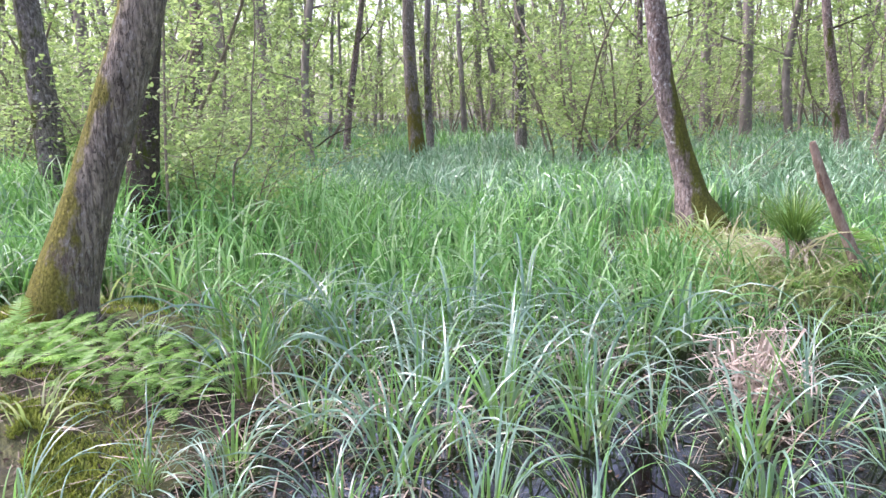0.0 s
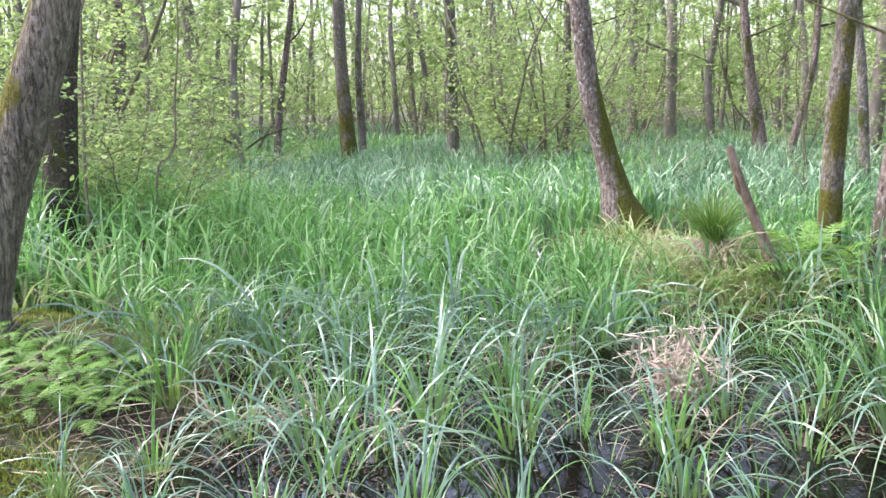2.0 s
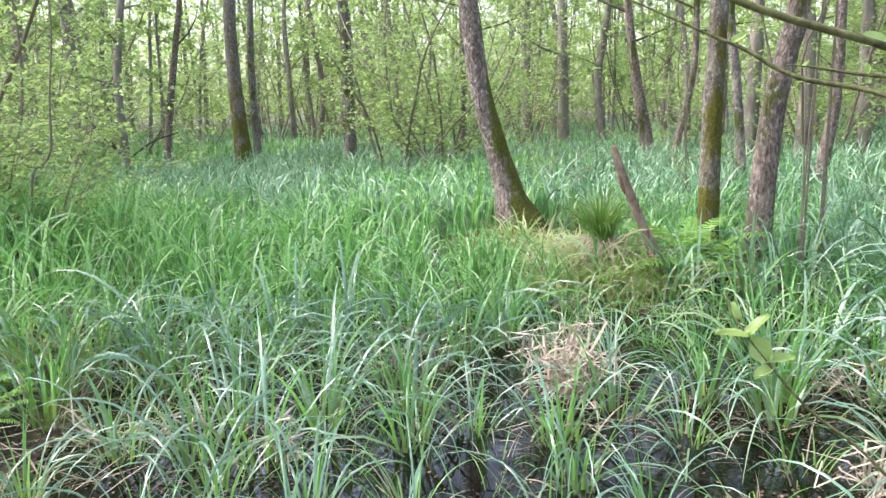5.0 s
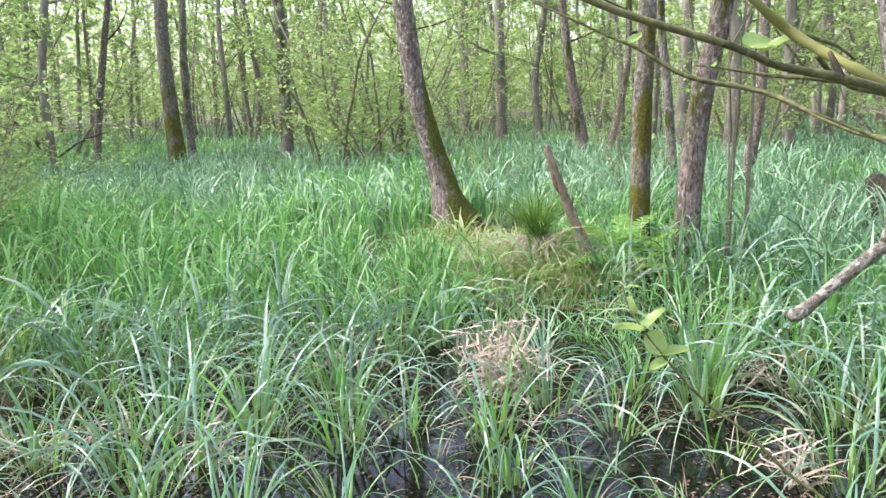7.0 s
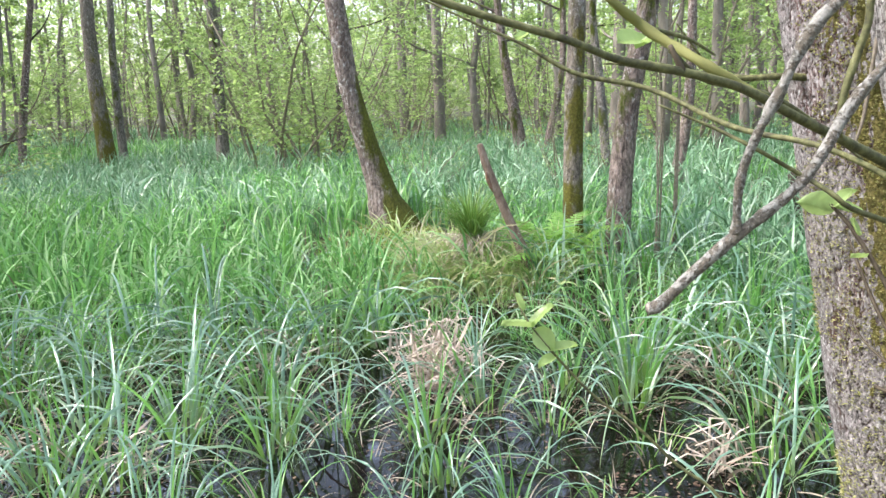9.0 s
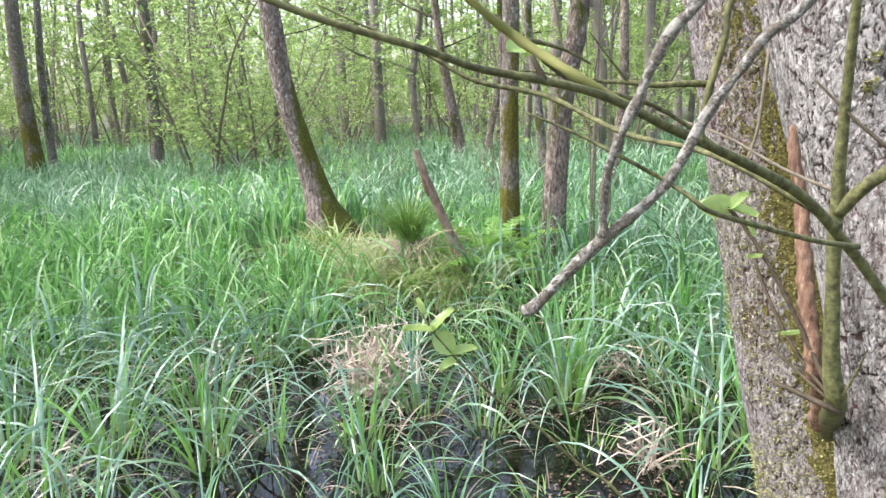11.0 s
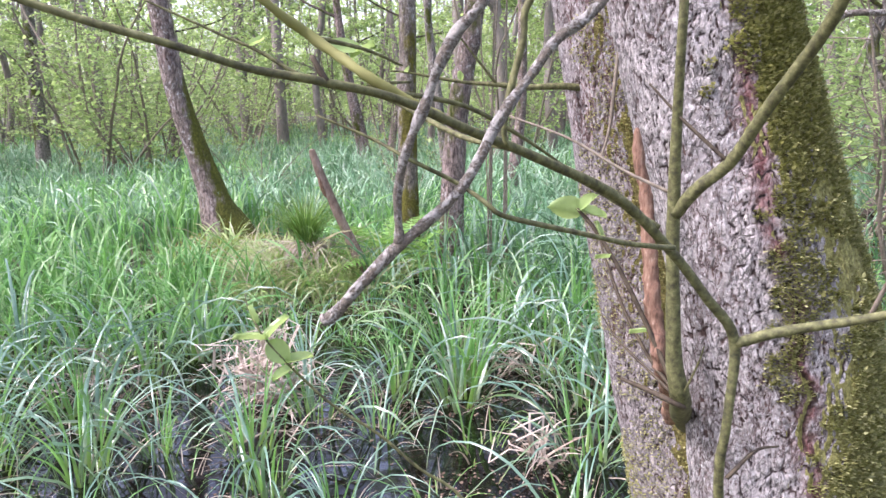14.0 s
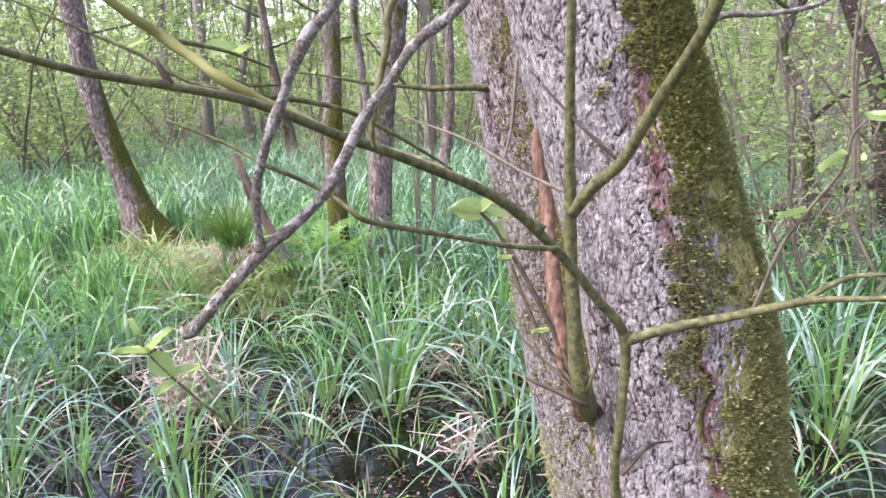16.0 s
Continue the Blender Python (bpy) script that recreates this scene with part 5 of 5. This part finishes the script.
# ---- sedge ----
def make_tuft(seed, n, dry, h, w, tilt, bend, mat, radius, dead=STRAW, seg=9, fallen=1.0, single=False):
    """Green and dead blades of one tuft: two meshes, or with single one mesh for each blade."""
    rng = np.random.default_rng(seed)

    def spread(m, rad):
        r, a = rad * np.sqrt(rng.uniform(0, 1, m)), rng.uniform(0, 6.283, m)
        return np.stack([r * np.cos(a), r * np.sin(a), np.full(m, -0.04)], 1), a

    B, a = spread(n, radius)
    green = (B, rng.uniform(*h, n), rng.uniform(*w, n), a + rng.normal(0, 0.7, n), np.abs(rng.normal(tilt, 0.12, n)), rng.uniform(*bend, n), rng.normal(0, 0.8, n), rng.uniform(0.9, 2.3, n), mat, "blade")
    B, a = spread(dry, radius * 1.3)
    withered = (B, rng.uniform(0.25, 0.75, dry), rng.uniform(0.006, 0.013, dry), a + rng.normal(0, 0.9, dry), rng.uniform(0.2, 0.9, dry) * fallen, rng.uniform(0.9, 2.2, dry), rng.normal(0, 1.5, dry), rng.uniform(0.8, 2.4, dry), dead, "dead_blade")
    out = []
    for B, hh, ww, az, ti, be, tw, po, material, name in (green, withered):
        sets = [np.array([j]) for j in range(len(B))] if single else [np.arange(len(B))]
        for j in sets:
            g = Geo()
            blades(g, B[j], hh[j], ww[j], az[j], ti[j], be[j], seg, 0.35, tw[j], po[j])
            out.append((name, g.mesh(name, material)))
    return out


def tuft_kinds(single, ks, wide=1.0):
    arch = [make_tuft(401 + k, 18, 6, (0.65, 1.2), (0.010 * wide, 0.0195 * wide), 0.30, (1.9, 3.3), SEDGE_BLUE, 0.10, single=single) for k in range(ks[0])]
    erect = [make_tuft(421 + k, 19, 6, (0.42, 0.92), (0.011 * wide, 0.020 * wide), 0.12, (0.4, 2.6), SEDGE_GREEN if single else BRIGHT_BED_GREEN, 0.09, single=single) for k in range(ks[1])]
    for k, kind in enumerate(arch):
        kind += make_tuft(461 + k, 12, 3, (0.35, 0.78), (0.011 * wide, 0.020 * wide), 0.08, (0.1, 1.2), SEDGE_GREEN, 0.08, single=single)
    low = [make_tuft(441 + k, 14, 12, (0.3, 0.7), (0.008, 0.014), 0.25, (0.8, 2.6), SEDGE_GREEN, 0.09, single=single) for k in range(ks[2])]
    return arch, erect, low


NEAR_KINDS, FURTHER_KINDS = tuft_kinds(True, (6, 5, 3)), tuft_kinds(False, (7, 6, 3), 1.2)

# open pools where no tuft stands: x, y, radius
POOLS = [(-0.63, 2.95, 0.30), (-1.05, 3.45, 0.28), (1.26, 4.0, 0.38), (1.18, 3.6, 0.40), (0.36, 2.85, 0.22), (1.08, 4.5, 0.16), (1.55, 2.85, 0.27), (1.8, 2.62, 0.22), (2.4, 2.85, 0.25), (2.12, 3.05, 0.22), (2.55, 3.08, 0.2), (2.05, 2.25, 0.24)]
KEEP = [(1.52, 3.62, 0.16), (2.58, 5.72, 0.42), (2.4, 6.7, 0.5), (2.2, 2.3, 0.15), (2.8, 5.25, 0.25), (3.15, 5.4, 0.5)]


def on_bank(x, y):
    return (x + 2.2) ** 2 / 1.05 ** 2 + (y - 3.7) ** 2 / 1.4 ** 2 < 1


rng = np.random.default_rng(31)
spots, tries = [], 0
while len(spots) < 290 and tries < 40000:
    tries += 1
    r = math.sqrt(rng.uniform(1.7 ** 2, 6.2 ** 2))
    a = radians(rng.uniform(-33, 68))
    x, y = r * math.sin(a), r * math.cos(a)
    if any((x - p) ** 2 + (y - q) ** 2 < (s * 0.9) ** 2 for p, q, s in POOLS + KEEP) or on_bank(x, y):
        continue
    if x < -0.5 and r < 3.4 and rng.uniform() < 0.75 or x < -0.95 and y < 4.6 and rng.uniform() < 0.5:
        continue
    if math.degrees(a) > 27 and r < 6.2 and rng.uniform() < (0.45 if r > 3.3 else 0.35):
        continue
    if (x - 1.6) ** 2 + (y - 0.85) ** 2 < 0.75 ** 2:
        continue
    gap = 0.35 if r < 3.7 and math.degrees(a) > 24 else 0.34 if r < 4.2 and math.degrees(a) > 20 else 0.30 if r < 4.6 else 0.26
    if any((x - p) ** 2 + (y - q) ** 2 < gap * gap for p, q in spots):
        continue
    spots.append((x, y))
for x, y in spots:
    r = math.hypot(x, y)
    z = max(gz(x, y), -0.08)
    blue = vnoise(np.array([[x * 0.8, y * 0.8, 3.0]]), 5)[0] + (0.18 if 2.6 < r < 5 else -0.12)
    low = rng.uniform() < (0.25 if r < 3.4 else 0.08)
    which = 2 if low else 0 if blue > (0.32 if r < 5.3 else 0.5) else 1
    label = ("arching blue-green sedge tuft rising from dark water", "upright fresh green sedge tuft in the marsh", "low sparse sedge tuft with many dead brown blades")[which]
    ob = thing("sedge_tuft", (x, y, z), label, "sedge", "sedge tufts")
    near = r < 3.7
    choice = (NEAR_KINDS if near else FURTHER_KINDS)[which]
    for name, mesh in choice[int(rng.integers(0, len(choice)))]:
        part(name if near else name + "_clump", mesh, ob, kind="" if near else "stuff")
    ob.rotation_euler = (0, 0, rng.uniform(0, 6.28))
    bearing = math.degrees(math.atan2(x, y))
    s = rng.uniform(0.75, 1.1) * (0.68 if r < 3.7 and 13 < bearing < 22 else 0.8 if r < 3.6 and bearing > 24 else 1) * (0.82 if r < 3.2 else 1) * (0.75 if x < -0.35 and r < 3.3 else 1) * (0.68 if 4.0 < r < 6.2 and 18 < bearing < 34 else 1)
    ob.scale = (s, s, s)


def sedge_bed():
    """The marsh past the single tufts, out to the wood."""
    rng = np.random.default_rng(37)
    sets = {"blue": Geo(), "green": Geo(), "dry": Geo()}
    for r0, r1, per, wide, hi in ((5.7, 10, 190, 0.027, 0.84), (10, 16, 115, 0.032, 0.78), (16, 26, 50, 0.034, 0.66), (26, 48, 18, 0.042, 0.6)):
        area = radians(114) / 2 * (r1 * r1 - r0 * r0)
        n = int(area * per)
        clumps = int(n / 14)
        r, a = np.sqrt(rng.uniform(r0 * r0, r1 * r1, clumps)), np.radians(rng.uniform(-38, 76, clumps))
        cx, cy = r * np.sin(a), r * np.cos(a)
        k = rng.integers(0, clumps, n)
        x, y = cx[k] + rng.normal(0, 0.1, n), cy[k] + rng.normal(0, 0.1, n)
        ok = (np.hypot(x - 2.4, y - 7.0) > 0.6) & (np.hypot(x - 2.5, y - 6.5) > 0.5) & (np.hypot(x - 6.6, y - 3.4) > 0.9) & (np.hypot(x - 2.5, y - 5.85) > 0.55) & (np.hypot(x - 3.3, y - 5.55) > 0.55)
        x, y, k = x[ok], y[ok], k[ok]
        m = len(x)
        B = np.stack([x, y, np.maximum(ground_z(x, y), -0.05) - 0.03], 1)
        # more blue blades past 9 m (haze put into colour) and towards the right
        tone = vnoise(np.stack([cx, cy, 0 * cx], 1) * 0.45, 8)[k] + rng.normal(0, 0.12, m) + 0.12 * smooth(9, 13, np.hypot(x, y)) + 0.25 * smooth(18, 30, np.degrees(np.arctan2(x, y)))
        h = hi * rng.uniform(0.55, 1.1, m) * (0.8 + 0.4 * vnoise(np.stack([x, y, 0 * x], 1) * 0.6, 3))
        h = h * (1 - 0.4 * np.exp(-((x - 3.2) ** 2 + (y - 5.9) ** 2) / 1.6))
        w = wide * rng.uniform(0.6, 1.15, m)
        az = rng.uniform(0, 6.283, m)
        tilt = np.abs(rng.normal(0.08, 0.14, m))
        bend = rng.uniform(0.6, 3.2, m)
        dry = rng.uniform(0, 1, m) < 0.06
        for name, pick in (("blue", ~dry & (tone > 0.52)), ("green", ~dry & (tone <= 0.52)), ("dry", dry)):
            blades(sets[name], B[pick], h[pick] * (0.7 if name == "dry" else 1), w[pick] * (0.7 if name == "dry" else 1), az[pick], tilt[pick], bend[pick] * (1.4 if name == "dry" else 1), 6 if r0 < 16 else 4 if r0 < 26 else 3, 0.0, rng.normal(0, 0.8, pick.sum()), rng.uniform(1.6, 3.8, pick.sum()))
    at = (2, 10, 0)
    ob = thing("sedge_bed", at, "dense bed of green and blue-green sedge filling the marsh", "sedge", kind="stuff")
    part("blue_blades", sets["blue"].mesh("blue_blades", BRIGHT_BED_BLUE, origin=at), ob)
    part("green_blades", sets["green"].mesh("green_blades", BRIGHT_BED_GREEN, origin=at), ob)
    part("dead_blades", sets["dry"].mesh("dead_blades", STRAW, origin=at), ob)


sedge_bed()

# the dense tussock on the mound: a pedestal of old roots, a dark crown and a hanging skirt of dead straw
def build_tussock(x, y, root):
    rng = np.random.default_rng(501)
    foot = gz(x, y)
    ob = thing("tussock", (x, y, foot), "dark-green sedge tussock with hanging skirt of dead straw", "tussock", "tussocks")
    g = Geo()
    tube(g, spline([(0, 0, -0.06, 0.15), (0, 0, (root - foot) * 0.5, 0.10), (0, 0, root - foot, 0.055)], 14), 16, 0.3, 14, 5)
    part("root_pedestal", g.mesh("root_pedestal", LITTER), ob, "dark matted old roots")
    for name, n, h, w, tilt, bend, mat, label in (("blade_clump", 260, (0.30, 0.62), (0.006, 0.011), (0.02, 0.55), (0.5, 2.3), TUSSOCK_GREEN, ""),
                                                  ("straw_skirt", 420, (0.22, 0.55), (0.004, 0.010), (0.7, 2.0), (1.0, 2.2), BLEACHED, "pinkish pale dead straw skirt")):
        a = rng.uniform(0, 6.283, n)
        r = (0.11 if name == "straw_skirt" else 0.075) * np.sqrt(rng.uniform(0, 1, n))
        B = np.stack([r * np.cos(a), r * np.sin(a), root - foot - 0.03 + rng.uniform(-0.04, 0.03, n)], 1)
        g = Geo()
        blades(g, B, rng.uniform(*h, n), rng.uniform(*w, n), a + rng.normal(0, 0.9 if name == "straw_skirt" else 0.4, n), rng.uniform(*tilt, n), rng.uniform(*bend, n), 8, 0.35, rng.normal(0, 0.7, n), 0.4 if name == "straw_skirt" else 1.6)
        part(name, g.mesh(name, mat), ob, label, kind="stuff")


build_tussock(2.58, 5.65, 0.43)

# fine yellowish grass over mound and bank
HAY = foliage("yellow_hay", [(0.0, (0.26, 0.22, 0.12)), (0.5, (0.44, 0.40, 0.23)), (1.0, (0.60, 0.55, 0.38))], 0.6, 0.2, (0.5, 0.46, 0.25))
GRASS = foliage("fine_yellow_grass", [(0.0, (0.26, 0.39, 0.12)), (0.5, (0.40, 0.52, 0.20)), (0.85, (0.54, 0.58, 0.31)), (1.0, (0.66, 0.62, 0.46))], 0.5, 0.4, (0.5, 0.6, 0.2))
FINE = [make_tuft(551 + k, 24, 5, (0.18, 0.40), (0.012, 0.021), 0.3, (0.5, 2.2), GRASS, 0.13, HAY, 5, 1.3) for k in range(4)]
rng = np.random.default_rng(57)
for cx, cy, sx, sy, n in ((2.30, 5.55, 0.24, 0.24, 34), (2.70, 5.30, 0.26, 0.16, 34), (2.35, 6.5, 0.25, 0.4, 18), (-1.6, 3.2, 0.4, 0.4, 3), (-2.0, 5.2, 0.5, 0.5, 10), (3.3, 5.5, 0.3, 0.3, 8)):
    for k in range(n):
        x, y = rng.normal(cx, sx), rng.normal(cy, sy)
        ob = thing("grass_tuft", (x, y, gz(x, y)), "fine yellow-green grass tuft with dry straw on the hummock", "grass", "grass tufts")
        for name, mesh in FINE[k % 4]:
            part(name + "_clump", mesh, ob, kind="stuff")
        s = rng.uniform(0.6, 1.15)
        ob.rotation_euler, ob.scale = (0, 0, rng.uniform(0, 6.28)), (s, s, s)


def make_straw_heap(seed, n, span, rise):
    """A heap of bent, bleached stalks lying over each other."""
    rng = np.random.default_rng(seed)
    g = Geo()
    B = np.stack([rng.normal(0, span * 0.35, n), rng.normal(0, span * 0.35, n), rng.uniform(-0.02, rise * 0.4, n)], 1)
    blades(g, B, rng.uniform(0.12, 0.40, n), rng.uniform(0.006, 0.015, n), rng.uniform(0, 6.283, n), rng.uniform(0.1, 1.3, n), rng.uniform(0.3, 2.2, n), 5, 0.35, rng.normal(0, 1.2, n), 1.3)
    return g.mesh("stalks", BLEACHED)


def kinked_stalk(seed):
    """One broken, bleached stalk with one or two sharp bends."""
    rng = np.random.default_rng(seed)
    P = [np.zeros(3)]
    d = np.array([rng.normal(0, 0.5), rng.normal(0, 0.5), 1.0])
    for ln in rng.uniform(0.07, 0.2, 3):
        d /= np.linalg.norm(d)
        P.append(P[-1] + d * ln)
        d = d * 0.3 + np.array([rng.normal(0, 1.0), rng.normal(0, 1.0), rng.uniform(-0.9, 0.5)])
    P = np.array(P)
    L = np.concatenate([np.linspace(P[i], P[i + 1], 6)[: 5 if i < 2 else 6] for i in range(3)])
    n = len(L)
    w = rng.uniform(0.004, 0.008) * np.linspace(1.0, 0.5, n)
    t = np.gradient(L, axis=0)
    sd = np.cross(t, np.array([0.3, 0.2, 1.0]))
    sd /= np.linalg.norm(sd, axis=1)[:, None] + 1e-9
    up = np.cross(sd, t)
    up /= np.linalg.norm(up, axis=1)[:, None] + 1e-9
    V = np.stack([L - sd * w[:, None], L + up * w[:, None] * 0.5, L + sd * w[:, None]], 1).reshape(-1, 3)
    i, j = np.arange(n - 1)[:, None] * 3, np.arange(2)[None]
    return Geo().add(V, np.stack([i + j, i + j + 1, i + 4 + j, i + 3 + j], -1).reshape(-1, 4)).mesh("stalk", BLEACHED)


STALKS = [kinked_stalk(600 + k) for k in range(24)]
rng = np.random.default_rng(63)
for k, (x, y, n, span, rise) in enumerate([(1.52, 3.62, 120, 0.18, 0.28), (2.22, 2.32, 14, 0.08, 0.08), (-0.55, 3.6, 22, 0.25, 0.05), (0.1, 3.3, 20, 0.22, 0.05), (2.9, 3.3, 24, 0.25, 0.05), (0.75, 4.3, 24, 0.28, 0.06), (-0.2, 2.6, 16, 0.25, 0.04)]):
    ob = thing("straw_heap", (x, y, max(gz(x, y), -0.02)), "pale bleached broken sedge stalks heaped above the water" if k == 0 else "small patch of bleached broken sedge stalks", "dead sedge", "straw heaps")
    if k < 2:
        part("matted_straw", make_straw_heap(520 + k, n, span, rise), ob, kind="stuff")
    for j in range(n):
        part("stalk", STALKS[int(rng.integers(0, 24))], ob, "", pose(rng.normal(0, span * 0.4), rng.normal(0, span * 0.4), rng.uniform(-0.02, rise), rng.normal(0, 25), rng.normal(0, 25), rng.uniform(0, 360)) @ Matrix.Scale(rng.uniform(0.6, 1.1), 4))


# ---- moss cushions, litter, floating bits ----
def scatter_on(seed, count, shapes):
    rng = np.random.default_rng(seed)
    pts = []
    for x, y, sx, sy, share in shapes:
        n = int(count * share)
        pts.append(np.stack([rng.normal(x, sx, n), rng.normal(y, sy, n)], 1))
    P = np.concatenate(pts)
    return rng, P


def moss_cover():
    rng, P = scatter_on(61, 70000, [(-2.45, 4.45, 0.35, 0.3, 0.22), (-2.05, 3.1, 0.28, 0.16, 0.26), (-1.75, 2.8, 0.25, 0.16, 0.20), (-2.3, 6.0, 0.5, 0.5, 0.16), (2.6, 5.45, 0.3, 0.3, 0.08), (2.3, 6.9, 0.3, 0.3, 0.10), (1.6, 0.8, 0.3, 0.3, 0.06), (6.5, 3.6, 0.5, 0.4, 0.08)])
    z = ground_z(P[:, 0], P[:, 1])
    Q = np.column_stack([P, z])
    keep = (fbm(Q * (4, 4, 0), 3, 6) > 0.38) & (z > 0.02)
    Q = Q[keep]
    n = len(Q)
    g = Geo()
    blades(g, Q - (-2, 4, 0), rng.uniform(0.015, 0.05, n), rng.uniform(0.004, 0.01, n), rng.uniform(0, 6.283, n), rng.uniform(0, 0.8, n), rng.uniform(0, 1.4, n), 2)
    ob = thing("moss_carpet", (-2, 4, 0), "yellow-green moss cushions over banks and hummocks", "moss", kind="stuff")
    part("shoots", g.mesh("shoots", MOSS_BANK), ob)


def litter():
    rng, P = scatter_on(67, 5200, [(-2.0, 3.3, 0.45, 0.6, 0.6), (-1.3, 3.6, 0.4, 0.5, 0.45), (2.5, 5.8, 0.5, 0.5, 0.15), (1.2, 3.4, 1.2, 0.7, 0.1), (2.6, 3.2, 0.8, 0.6, 0.1)])
    z = np.maximum(ground_z(P[:, 0], P[:, 1]), 0.0) + 0.004
    at = (0, 3.5, 0)
    g, t = Geo(), Geo()
    leaf_cloud(g, np.column_stack([P, z]) - at, 0.021, rng, 0.0, 0.5, 0.55)
    n = 650
    k = rng.integers(0, len(P), n)
    B = np.column_stack([P[k], z[k]]) - at
    blades(t, B, rng.uniform(0.1, 0.45, n), rng.uniform(0.004, 0.010, n), rng.uniform(0, 6.28, n), rng.uniform(1.25, 1.6, n), rng.normal(0, 0.15, n), 3, 0.5)
    ob = thing("leaf_litter", at, "brown dead leaves and stalks on mud and water", "litter", kind="stuff")
    part("leaves", g.mesh("leaves", LITTER), ob)
    part("stalks", t.mesh("stalks", STRAW), ob)


def duckweed():
    rng = np.random.default_rng(71)
    n = 26000
    r, a = np.sqrt(rng.uniform(1.8 ** 2, 6 ** 2, n)), np.radians(rng.uniform(-34, 68, n))
    P = np.stack([r * np.sin(a), r * np.cos(a), np.full(n, 0.004)], 1)
    P = P[fbm(P * 2.6, 3, 4) > 0.47]
    g = Geo()
    leaf_cloud(g, P - (0, 3, 0), 0.014, rng, 0.0, 0.12, 0.9)
    ob = thing("floating_debris", (0, 3, 0), "tiny pale floating weed and scum specks on black water", "debris", kind="stuff")
    part("specks", g.mesh("specks", LITTER), ob)


moss_cover()
litter()
duckweed()
